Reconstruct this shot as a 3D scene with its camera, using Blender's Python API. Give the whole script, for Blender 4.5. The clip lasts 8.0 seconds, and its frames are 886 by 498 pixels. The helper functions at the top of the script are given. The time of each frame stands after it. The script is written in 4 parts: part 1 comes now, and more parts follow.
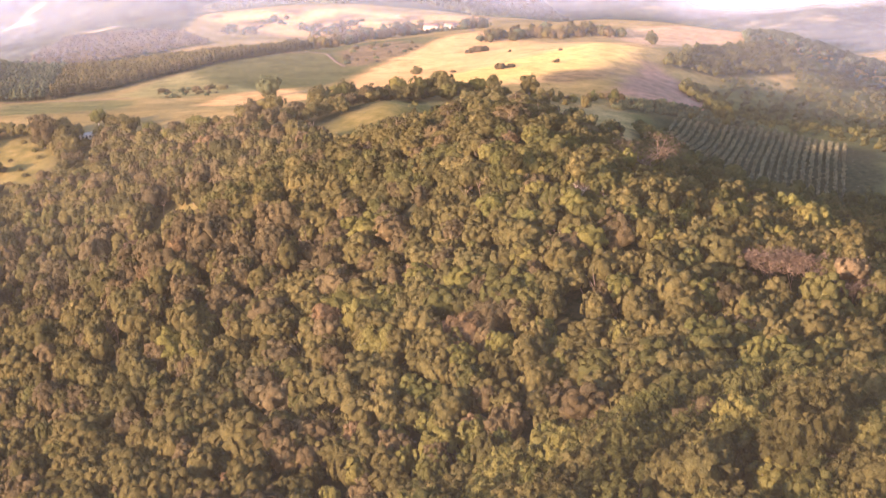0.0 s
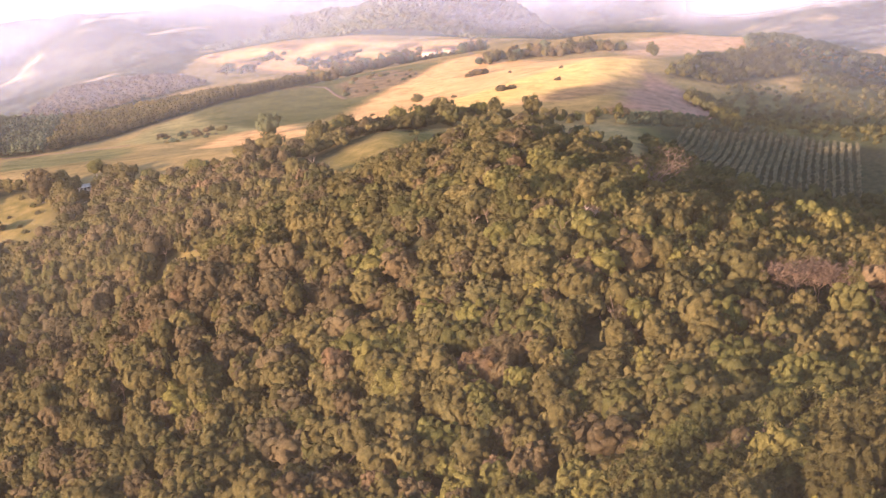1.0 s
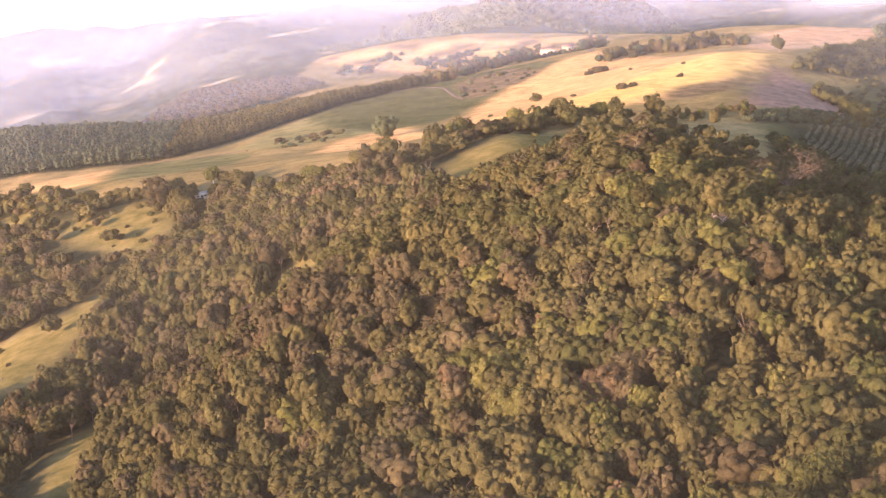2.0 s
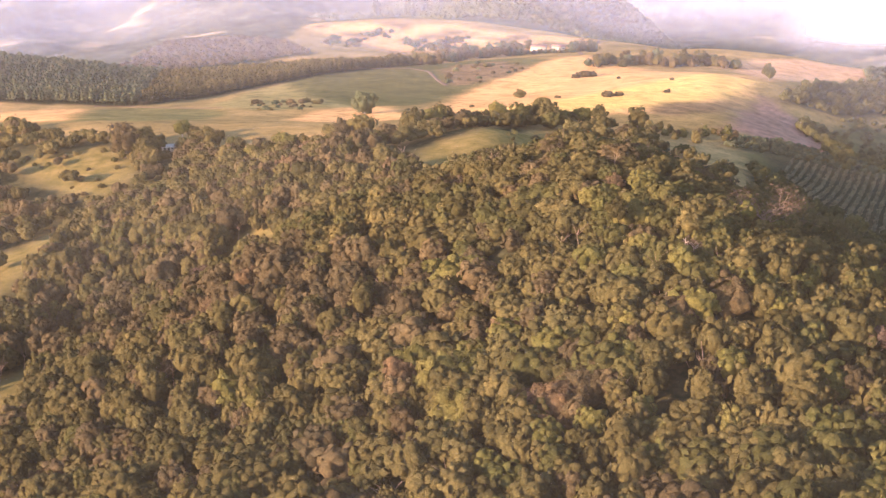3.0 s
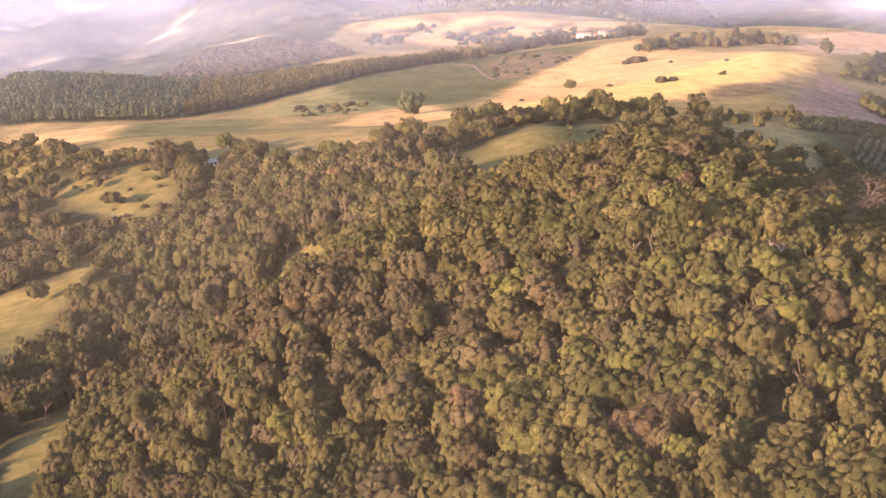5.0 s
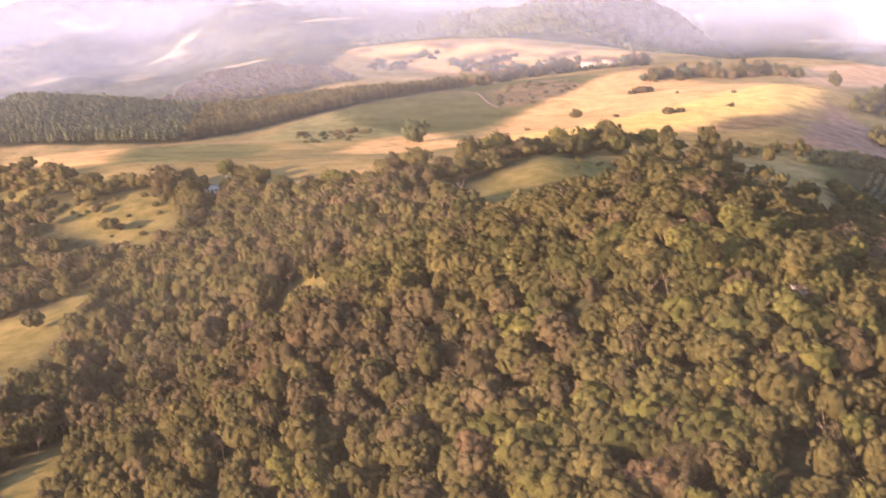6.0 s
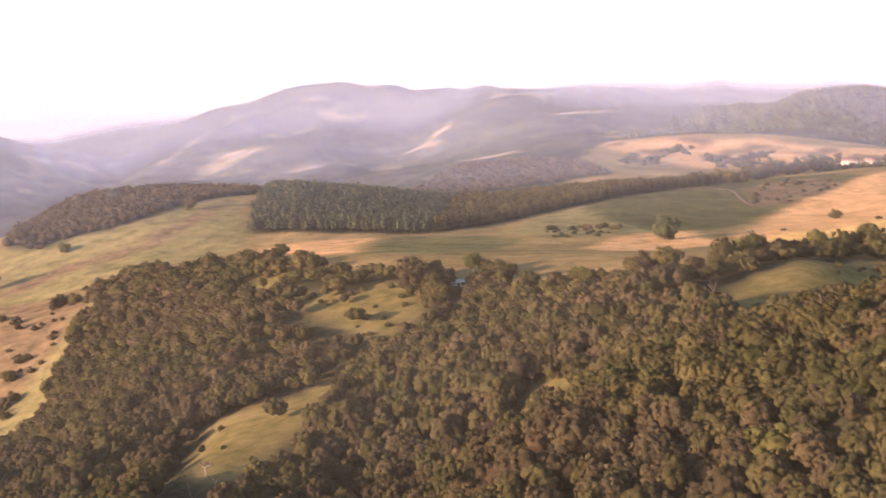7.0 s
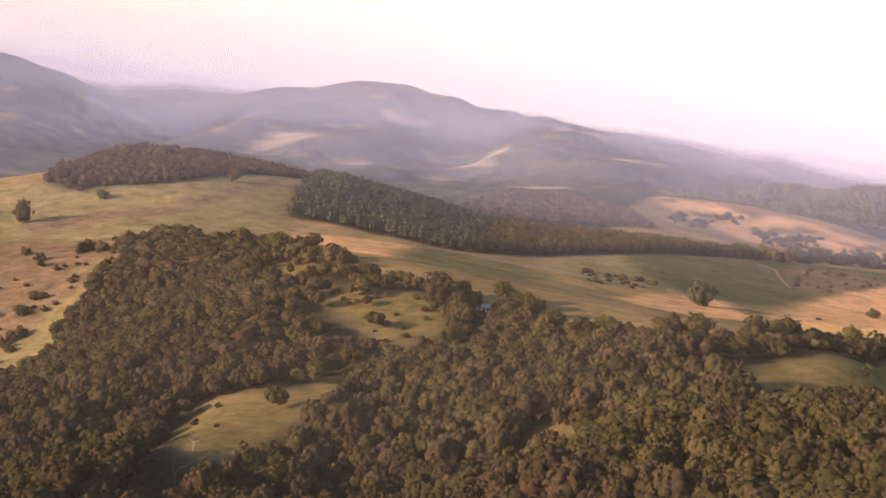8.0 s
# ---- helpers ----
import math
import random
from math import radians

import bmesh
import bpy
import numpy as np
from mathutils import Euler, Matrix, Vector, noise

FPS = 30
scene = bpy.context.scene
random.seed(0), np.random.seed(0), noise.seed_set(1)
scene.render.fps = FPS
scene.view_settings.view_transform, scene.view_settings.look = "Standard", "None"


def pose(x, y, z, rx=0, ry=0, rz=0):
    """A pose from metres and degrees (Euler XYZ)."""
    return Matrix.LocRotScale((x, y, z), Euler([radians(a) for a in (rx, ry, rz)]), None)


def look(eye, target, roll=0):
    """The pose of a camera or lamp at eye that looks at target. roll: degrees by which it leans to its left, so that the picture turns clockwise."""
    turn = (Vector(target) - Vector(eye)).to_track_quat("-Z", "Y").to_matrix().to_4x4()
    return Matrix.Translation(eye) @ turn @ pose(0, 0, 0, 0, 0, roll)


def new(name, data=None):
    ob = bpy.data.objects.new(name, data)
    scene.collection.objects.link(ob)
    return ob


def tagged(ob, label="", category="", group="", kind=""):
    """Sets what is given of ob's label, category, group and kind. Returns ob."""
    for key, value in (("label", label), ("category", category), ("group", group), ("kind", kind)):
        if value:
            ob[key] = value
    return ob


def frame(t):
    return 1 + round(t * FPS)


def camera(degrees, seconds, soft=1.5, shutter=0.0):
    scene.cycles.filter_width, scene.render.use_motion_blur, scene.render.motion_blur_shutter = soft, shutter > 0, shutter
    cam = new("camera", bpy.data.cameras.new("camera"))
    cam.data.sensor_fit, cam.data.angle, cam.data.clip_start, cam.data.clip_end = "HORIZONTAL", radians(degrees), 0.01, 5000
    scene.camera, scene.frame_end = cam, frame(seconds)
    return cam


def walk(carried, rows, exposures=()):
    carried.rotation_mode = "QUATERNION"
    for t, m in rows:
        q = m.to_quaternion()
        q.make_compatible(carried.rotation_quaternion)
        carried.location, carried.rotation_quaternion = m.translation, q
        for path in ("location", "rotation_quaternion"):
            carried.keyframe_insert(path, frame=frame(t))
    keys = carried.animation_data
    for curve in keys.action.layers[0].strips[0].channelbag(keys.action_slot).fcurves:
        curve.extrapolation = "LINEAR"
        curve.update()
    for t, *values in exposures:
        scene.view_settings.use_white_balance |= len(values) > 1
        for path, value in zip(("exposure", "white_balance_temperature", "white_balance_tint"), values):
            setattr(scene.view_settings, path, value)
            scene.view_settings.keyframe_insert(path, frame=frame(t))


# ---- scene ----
import functools

# ---------------------------------------------------------------- camera
cam = camera(32.02, 8.0, soft=1.4, shutter=0.3)
PATH = [
    (0, (-3.33, -42.73, 140.4), (2.89, 55.07, 120.49), -4.19),
    (0.5, (-2.23, -36.28, 139.97), (4.09, 61.99, 122.59), -6.11),
    (1, (-1.37, -29.75, 139.7), (4.18, 68.41, 121.43), -8.07),
    (1.5, (-0.41, -22.93, 139.95), (0.67, 74.89, 119.2), -9.50),
    (2, (0.1, -16.84, 140.43), (-2.13, 81.63, 123.12), -9.47),
    (3.3, (0.4, -2.5, 140.15), (0.8, 95.71, 121.31), -0.44),
    (3.5, (0.07, 0, 140.07), (0.07, 98.21, 121.19), -0.44),
    (4, (-0.4, 5.85, 139.94), (-2.33, 104.23, 122.15), -0.62),
    (4.5, (-0.77, 11.71, 139.86), (-3.63, 109.7, 120.13), -3.45),
    (4.7, (-0.86, 14.47, 140.37), (-4.87, 112.56, 121.34), -4.99),
    (5.8, (-3.24, 26.17, 141.15), (-5.25, 124.37, 122.34), -4.52),
    (6, (-3.51, 28.45, 141.53), (-6.66, 126.88, 124.17), -4.21),
    (6.5, (-4.12, 34.04, 142.08), (-15.4, 132.42, 128.13), -5.36),
    (7, (-3.99, 38.78, 142.2), (-22.72, 136.45, 131.73), -3.58),
    (7.5, (-4.51, 42.78, 142.32), (-23.35, 140.45, 132.1), 3.36),
    (8, (-5.46, 46.5, 142.13), (-26.42, 143.82, 132.64), 7.61),
]
walk(cam, [(t, look(eye, target, roll)) for t, eye, target, roll in PATH], exposures=[(0.0, 2.38, 5820, 26), (0.5, 2.22, 5820, 26), (1.2, 2.2, 5820, 26), (3.5, 2.22, 5820, 26), (5.8, 2.21, 5820, 26), (7.0, 1.58, 5820, 26), (7.5, 1.46, 5820, 26), (8.0, 1.08, 5820, 26)])

# ---------------------------------------------------------------- light
SUN_FROM = Vector((-0.768, -0.609, 0.196))
elevation = math.atan2(SUN_FROM.z, math.hypot(SUN_FROM.x, SUN_FROM.y))
world = bpy.data.worlds.new("sky")
scene.world = world
world.use_nodes = True
wn = world.node_tree
sky = wn.nodes.new("ShaderNodeTexSky")
sky.sky_type = "NISHITA"
sky.sun_disc = False
sky.sun_elevation = elevation
sky.sun_rotation = math.atan2(SUN_FROM.x, SUN_FROM.y)
sky.air_density, sky.dust_density, sky.ozone_density = 1.0, 1.0, 1.3
wn.links.new(sky.outputs[0], wn.nodes["Background"].inputs[0])
wn.nodes["Background"].inputs[1].default_value = 0.15
sun = new("sun", bpy.data.lights.new("sun", "SUN"))
sun.data.energy, sun.data.angle, sun.data.color = 4.5, radians(0.6), (1.0, 0.70, 0.43)
sun.matrix_world = look(SUN_FROM * 500, (0, 0, 0))

# ---------------------------------------------------------------- lie of the land
# Smooth round forms on regular nets, wider apart with distance: each net has its corner, step and reach in metres.
KNOLLS = (
    (-16.6, -4.9, -12.2, -8.8, -8.9, 7.6, -4.1, 7.4, -19.2),
    (-9.7, 5.7, -5.3, 10.9, 6, 22.8, -13.7, -1.2, 3.1),
    (-7.4, -9.7, -12.8, -4.3, -39.7, 3.5, 14.3, -20.9, -10.1),
    (-22.1, 4, -1.2, -10.1, 33.7, -17.8, -10.3, 12.6, -17.5),
    (-16.1, 6.2, -38.1, 8.5, -40.4, 37.5, -5, 6, -22),
    (-39.2, 26.8, -20.4, 41.1, -24.2, 43.2, -41.5, 16.2, -16.9),
    (-10.4, 17, -41.3, 1.5, -2.9, 23.4, -17.2, 30.4, -33.8),
    (-17, 6, -0.8, 2.7, -6, 3.3, 1.7, -14, 4.6),
    (11.7, -15.7, -6.2, -2.8, 10.5, -19, 11.9, -4.1, 5.2),
    (7, -3.9, -7.9, -7.8, -4.2, 3.5, 14, -8, 24.1),
)
HILLS = (
    (-56.6, -27.9, -3.6, -72.3, 42.1, 13, 29.2, -39.6, -28.8, -8.4),
    (23.1, 32.3, -12.6, 47.4, 2.5, -29.9, 9.5, -1.9, 44.5, 8.3),
    (-36.4, -16.9, -13, -9.9, -0.8, 28, -2.1, 19.1, -75.9, -0.5),
    (12.4, 25.4, 28, 13.2, -1.9, 3.8, -26.9, 41.1, 14, 20.2),
    (-15.1, -3.4, -11.2, 27.5, -14.3, 32.2, 5.7, -7.7, -11.1, -29.5),
    (-13.4, 39.9, 25.9, 7.5, 12.2, -5.8, 3.9, 17.4, 20.8, 17.8),
)
RIDGES = (
    (-11.9, 26.6, -16.6, 9.6, 13.6, 14.5, -0.1, -5.7, -0.3),
    (17.3, 20.4, 3.1, 40.9, 6.5, 11.9, 8.5, 13.4, 3.1),
    (12.1, 2.4, 21.4, 28.4, 0.2, 21.1, 11.4, 1.6, -0.2),
    (21.2, 3.7, 21.9, 2.9, 29.6, 16.8, 2.3, 6.5, 0.4),
    (3.7, 2.4, 14.4, 5, 24.2, 5.5, 1.2, 2.1, -9.2),
)
PEAKS = (
    (2.7, 0.9, 0.8, -2, 2.4, 3.5, 4.1, -4.3, -8.7),
    (-11.2, 2.6, 5, -2, 13.9, -23, -20.9, -2.9, 7.2),
    (-11.5, 3.3, -16, 3.7, 37.4, -1.8, 0.4, 5.9, -5.4),
    (-1.5, 1, -2.3, 0.6, 7.5, -1.7, -26.4, 9.7, -12.4),
)
MOUNTAINS = (
    (-2.8, -18.2, 4.3, 23.2, -1.5, 21.8, 7.3, 2.8, 6, 4, 2.7, -5.6, -6.4),
    (2.3, 0.1, 44.8, 19.6, -52.7, 26.4, 1.1, -1.3, 10.4, -6.7, 3.7, -1.9, -8.1),
    (10.5, 17.7, -21.9, 3.8, -8.6, 17, 13.6, 1, 30.7, -10.1, 4.8, -11.8, 18.4),
    (-2.6, 14.7, -44.7, -1.6, 15.9, 3.1, 20.7, -20.3, 10.5, -9.5, 8.5, -9.2, -10.8),
)
RANGES = (
    (0.3, 0.3, -3.9, -12, -24.4, -64.9, -43.9, -3.3, -4.4, -3.8, 3.2, 2.9),
    (-0.2, 3.3, 11.1, -7.3, 7.9, 43.5, 30.7, -10.5, -31.4, -13.8, 2.5, 5.3),
    (-0.6, 3.1, 14.5, -28, -58, -4.5, 8.3, -11.8, -14.1, -9.7, -8.8, 0.9),
    (5.3, 6.5, 9.8, 3.3, 3, 14.2, 4.7, -19.3, -20.5, -4.2, -16.1, -6),
    (9.2, -5.5, -9.9, 9.3, 22.1, 19.6, 6.7, -20.9, -44.2, -12.4, -8, -4.6),
    (2.4, -14.2, -10.2, 10.8, 15.5, 12.6, 2.9, 0.2, -2.3, 1.7, -4.2, -2),
    (1.6, 1.2, 7.7, 11, 8.3, 6.9, 1.1, 5.7, -6.2, -5.1, -7.6, -3.3),
    (10.7, 4, 5.7, 7.7, 6, 4.1, 7.5, 21.4, -12.9, -3.7, -2.3, -4),
)
NETS = ((KNOLLS, -200, 100, 50, 46), (HILLS, -550, 560, 100, 92), (RIDGES, -585, 1150, 130, 118), (PEAKS, -420, 1790, 140, 125), (MOUNTAINS, -1900, 2450, 200, 185), (RANGES, -2400, 1500, 400, 370))


def ground(x, y):
    """The height of the land, for arrays of places."""
    x, y = np.asarray(x, float), np.asarray(y, float)
    z = 60 + 52 * np.clip((y - 3600) / 1100, 0, 1)
    for net, x0, y0, step, reach in NETS:
        for j, row in enumerate(net):
            north = np.exp(-((y - y0 - j * step) ** 2) / (2 * reach * reach))
            for i, rise in enumerate(row):
                z = z + rise * north * np.exp(-((x - x0 - i * step) ** 2) / (2 * reach * reach))
    far = np.clip(y / 900, 0.25, 3)
    z = z + far * (0.5 * np.sin(x / 23 / far + 1.3 * np.sin(y / 31 / far)) * np.sin(y / 27 / far) + 0.18 * np.sin(x / 7.3 / far + y / 9.1 / far))
    south = 1 / (1 + np.exp((y - 850) / 18)) / (1 + np.exp((440 - y) / 18))
    z = z - south * (0.07 * np.clip(x - 140, 0, 80) + 0.18 * np.clip(x - 222, 0, 190))
    z = z + 7 * np.exp(-(((x - 102) / 21) ** 2) - ((y - 288) / 44) ** 2)
    z = z + 8 * np.exp(-(((x + 472) / 42) ** 2) - ((y - 1050) / 60) ** 2)
    z = z - 24 / (1 + np.exp((262 - x) / 20)) / (1 + np.exp((1080 - y) / 14)) / (1 + np.exp((y - 1650) / 60))
    z = z + 6.5 * np.exp(-(((x - 18) / 19) ** 2) - ((y - 513) / 26) ** 2)
    for hx, hy, deep in ((44, 150, 8), (66, 186, 7), (33, 206, 7), (60, 152, 4), (-22, 262, 4)):
        z = z - deep * np.exp(-(((x - hx) / 8) ** 2) - ((y - hy) / 9) ** 2)
    z = z - 9 * np.exp(-(((x + 174) / 17) ** 2) - ((y - 440) / 42) ** 2) - 9 * np.exp(-(((x + 138) / 17) ** 2) - ((y - 358) / 34) ** 2)
    z = z + 19 * np.exp(-(((x + 858) / 105) ** 2) - ((y - 3085) / 150) ** 2) + 16 * np.exp(-(((x + 662) / 40) ** 2) - ((y - 3090) / 120) ** 2)
    spurs = np.clip((y - 1700) / 500, 0, 1) * np.clip((4000 - y) / 600, 0, 1)
    z = z - 0.3 * np.clip(x - 325, 0, 90) / (1 + np.exp((930 - y) / 20)) / (1 + np.exp((y - 1500) / 60))
    z = z - 0.42 * np.clip(x - 288, 0, 130) / (1 + np.exp((850 - y) / 15)) / (1 + np.exp((y - 985) / 15))
    folds = np.clip((y - 1700) / 350, 0, 1) * np.clip((2950 - y) / 400, 0, 1)
    z = z + folds * (13 * np.sin(x / 74 + 1.4 * np.sin(y / 210 + 0.6)) + 8 * np.sin(x / 41 - y / 95 + 1.2 * np.sin(y / 130)))
    z = z + spurs * (7 * (1 - 2 * np.abs(np.sin(x / 88 + 1.1 * np.sin(y / 170)))) + 5 * np.sin(y / 61 + 2.0 * np.sin(x / 120)) * np.sin(x / 43))
    return z


def inside(x, y, ring):
    """Whether places lie inside a closed line on the map."""
    x, y = np.asarray(x, float), np.asarray(y, float)
    res = np.zeros(x.shape, bool)
    for (ax, ay), (bx, by) in zip(ring, ring[1:] + ring[:1]):
        if ay != by:
            res ^= ((ay > y) != (by > y)) & (x < (bx - ax) * (y - ay) / (by - ay) + ax)
    return res


def wavy(x, y, size, seed=0.0):
    """Even, repeatable variation between about -1 and 1."""
    a = np.sin(x / size + 2.1 * np.sin(y / size * 0.7 + seed)) + np.sin(y / size * 1.3 + 1.7 * np.sin(x / size * 0.9 + seed * 2.0))
    return 0.35 * a + 0.3 * np.sin((x + y) / size * 2.3 + seed)


# closed lines on the map, in metres
GOLD_FIELD = ((-6, 747), (16, 882), (41, 951), (67, 1026), (103, 1056), (121, 981), (142, 927), (164, 885), (188, 906), (170, 831), (152, 783), (105, 720), (69, 702), (43, 702), (14, 579), (8, 690))
RIDGE_FIELD = ((189, 1011), (244, 1047), (275, 1056), (301, 1041), (273, 1008), (236, 966), (189, 870), (184, 963))
BARE_SOIL = ((179, 840), (182, 810), (195, 795), (202, 771), (181, 690), (156, 687), (132, 696), (143, 738), (162, 795))
DARK_CROP = ((-93, 939), (-74, 1125), (-26, 1152), (47, 1086), (78, 1032), (53, 978), (34, 939), (6, 867), (-12, 792), (-40, 780), (-69, 846))
CROP_ROWS = ((124, 580), (140, 652), (198, 654), (222, 590), (196, 502), (150, 520), (132, 540))
VALLEY_FLOOR = ((104, 440), (118, 560), (128, 650), (150, 668), (180, 672), (200, 790), (225, 845), (330, 835), (430, 760), (430, 430), (190, 380), (150, 400))
GLADE_LONG = ((-146, 416), (-160, 455), (-163, 482), (-150, 486), (-137, 483), (-131, 497), (-125, 524), (-119, 519), (-123, 475), (-127, 450), (-133, 424), (-142, 409))
GLADE_SHED = ((-168, 588), (-147, 584), (-122, 587), (-113, 564), (-113, 533), (-125, 534), (-148, 556))
GLADE_TOP = ((-9, 486), (-2, 503), (12, 510), (24, 534), (42, 550), (42, 535), (30, 500), (14, 474), (1, 464))
GLADE_SMALL = ((-68, 438), (-58, 445), (-46, 444), (-46, 438), (-60, 432))
GLADE_LOW = ((-119, 362), (-115, 378), (-108, 391), (-104, 393), (-101, 370), (-101, 350), (-108, 340), (-112, 336))
FAR_FIELD = ((-128, 1548), (-39, 1528), (25, 1498), (74, 1428), (143, 1408), (139, 1328), (86, 1262), (21, 1348), (-26, 1246), (-44, 1280), (-75, 1348), (-104, 1428))
EAST_RIDGE_WOOD = ((183, 825), (206, 870), (272, 988), (317, 1012), (312, 975), (278, 878), (246, 860), (223, 837), (204, 835))
HEDGE = ((122, 655), (127, 668), (150, 690), (185, 690), (195, 658), (178, 655), (142, 654))
VALLEY_WOOD = ((122, 600), (130, 540), (150, 518), (198, 500), (230, 440), (173, 400), (103, 267), (96, 276), (83, 303), (104, 440), (112, 540))
SHRUB_LINE = ((192, 801), (205, 774), (177, 648), (174, 663), (188, 741), (180, 780))
BROWN_RIDGE = ((-257, 1243), (-249, 1282), (-227, 1342), (-176, 1327), (-127, 1309), (-96, 1222), (-135, 1183), (-176, 1177), (-219, 1177))
WEST_PASTURE = ((-395, 808), (-366, 814), (-341, 832), (-322, 865), (-328, 1012), (-248, 784), (-272, 739), (-298, 721), (-289, 664), (-290, 634), (-291, 607))
TONGUE = ((-238, 745), (-229, 781), (-206, 805), (-183, 808), (-157, 658), (-177, 658), (-206, 691))
LIGHT_CROP = ((-126, 817), (-112, 886), (-90, 946), (-66, 979), (-37, 877), (-38, 766), (-63, 760), (-89, 751))
HAY_STRIP = ((-68, 700), (-53, 760), (-28, 781), (-10, 712), (-33, 685), (-55, 667))
KNOB_WOOD = ((-404, 832), (-378, 821), (-342, 839), (-325, 870), (-317, 925), (-300, 1005), (-190, 1015), (-200, 1090), (-480, 1120), (-470, 1000), (-430, 900))
FOREST = ((-520, -90), (200, -90), (190, 60), (170, 300), (150, 420), (128, 520), (100, 536), (75, 560), (56, 580), (30, 560), (3, 532), (-14, 505), (-32, 500), (-64, 520), (-90, 575), (-122, 592),
          (-142, 600), (-166, 624), (-199, 668), (-221, 690), (-260, 706), (-283, 724), (-292, 700), (-284, 664), (-277, 637), (-271, 600), (-263, 562), (-285, 520), (-340, 490), (-520, 460))
PLANTED_WEST = ((-260, 822), (-165, 836), (-172, 930), (-180, 1010), (-300, 1010))
PLANTED_EAST = ((-162, 842), (-104, 926), (-27, 1018), (-10, 1060), (-90, 1085), (-178, 1010))
PEAK_WOOD = ((-140, 1960), (-60, 1850), (200, 1790), (420, 1820), (520, 2000), (380, 2180), (-60, 2220), (-170, 2080))
GREEN_HOLLOW = ((-183, 800), (-160, 835), (-125, 800), (-100, 740), (-105, 660), (-130, 640), (-160, 655), (-175, 720))
SCRUB_SLOPE = ((150, 656), (200, 660), (226, 600), (204, 500), (230, 440), (420, 440), (420, 780), (310, 835), (270, 855), (225, 842), (204, 800), (188, 720))
EAST_CREST_WOOD = ((280, 1000), (296, 1062), (360, 1090), (470, 1075), (475, 1020), (400, 985), (345, 985), (316, 1000))
EAST_SLOPE = ((196, 700), (200, 790), (225, 835), (270, 850), (310, 815), (420, 760), (420, 480), (230, 480), (215, 600), (205, 660))
GLADE_WEST = ((-212, 667), (-177, 632), (-166, 600), (-178, 596), (-198, 622))
GULLY = ((2, 980), (13, 1017), (43, 1044), (59, 990), (46, 954), (24, 924), (8, 915))
STRAW = ((5, 725), (41, 755), (82, 807), (157, 888), (183, 876), (162, 820), (133, 774), (76, 711), (34, 571))
STRAW_EDGE = ((109, 757), (136, 775), (161, 816), (148, 765), (117, 724), (97, 715))
WORN_BAND = ((-372, 764), (-341, 790), (-317, 805), (-305, 848), (-298, 912), (-289, 885), (-297, 826), (-312, 786), (-339, 772), (-358, 738))
DRY_WEST = ((-360, 717), (-321, 721), (-303, 726), (-288, 661), (-285, 632), (-290, 600), (-330, 560), (-380, 640))
SCRUB_CLUMPS = (((-32, 1395), (-19, 1443), (11, 1437), (30, 1394), (11, 1331), (-21, 1310)), ((-73, 1430), (-45, 1463), (-33, 1422), (-61, 1377)),
                ((49, 1278), (60, 1365), (83, 1369), (80, 1290)), ((-22, 1293), (-16, 1400), (15, 1410), (38, 1300), (12, 1275)), ((-100, 1400), (-72, 1392), (-60, 1300), (-90, 1290)))
FAR_PASTURES = (((-748, 2791), (-736, 2814), (-676, 2771), (-620, 2708), (-654, 2670), (-702, 2715)), ((-916, 2422), (-1000, 2737), (-945, 2747), (-897, 2625), (-904, 2520)),
                ((-830, 2343), (-840, 2479), (-776, 2461), (-716, 2374), (-770, 2340)), ((-496, 1956), (-505, 2095), (-474, 2208), (-457, 2167), (-443, 1966)),
                ((-486, 2295), (-480, 2483), (-453, 2531), (-433, 2288)), ((-285, 2447), (-233, 2451), (-185, 2399), (-187, 2328), (-257, 2356)), ((-350, 2560), (-420, 2800), (-320, 2790), (-290, 2577)),
                ((-1240, 2500), (-1190, 2640), (-1130, 2600), (-1160, 2460)), ((-640, 2180), (-610, 2300), (-560, 2280), (-580, 2170)), ((-560, 1900), (-590, 2010), (-520, 1990), (-500, 1890)), ((-330, 1850), (-350, 1950), (-270, 1930), (-250, 1850)))
EAST_FACE = ((232, 800), (262, 846), (290, 900), (318, 1000), (480, 1000), (480, 690), (310, 770))
CREST_SCRUB = ((35, 462), (30, 560), (56, 582), (75, 564), (100, 540), (132, 524), (150, 425), (110, 440), (70, 452))
GLADES = (GLADE_WEST, GLADE_LONG, GLADE_SHED, GLADE_TOP, GLADE_SMALL, GLADE_LOW)


# ---------------------------------------------------------------- materials
def material(name):
    m = bpy.data.materials.new(name)
    m.use_nodes = True
    m.node_tree.nodes.clear()
    return m, m.node_tree


def node(tree, kind, **settings):
    n = tree.nodes.new(kind)
    for key, value in settings.items():
        if key == "data_type":
            n.data_type = value
        elif key == "blend":
            n.blend_type = value
        elif key == "name_of":
            n.attribute_name = value
        elif key in n.inputs:
            n.inputs[key].default_value = value
    return n


def ramp(tree, source, stops):
    r = tree.nodes.new("ShaderNodeValToRGB")
    while len(r.color_ramp.elements) < len(stops):
        r.color_ramp.elements.new(0.5)
    for e, (at, colour) in zip(r.color_ramp.elements, stops):
        e.position, e.color = at, (*colour, 1)
    tree.links.new(source, r.inputs[0])
    return r.outputs[0]


def noise_at(tree, scale, detail=4.0, rough=0.55):
    where = tree.nodes.new("ShaderNodeNewGeometry")
    n = node(tree, "ShaderNodeTexNoise", Scale=scale, Detail=detail, Roughness=rough)
    tree.links.new(where.outputs["Position"], n.inputs["Vector"])
    return n.outputs["Fac"]


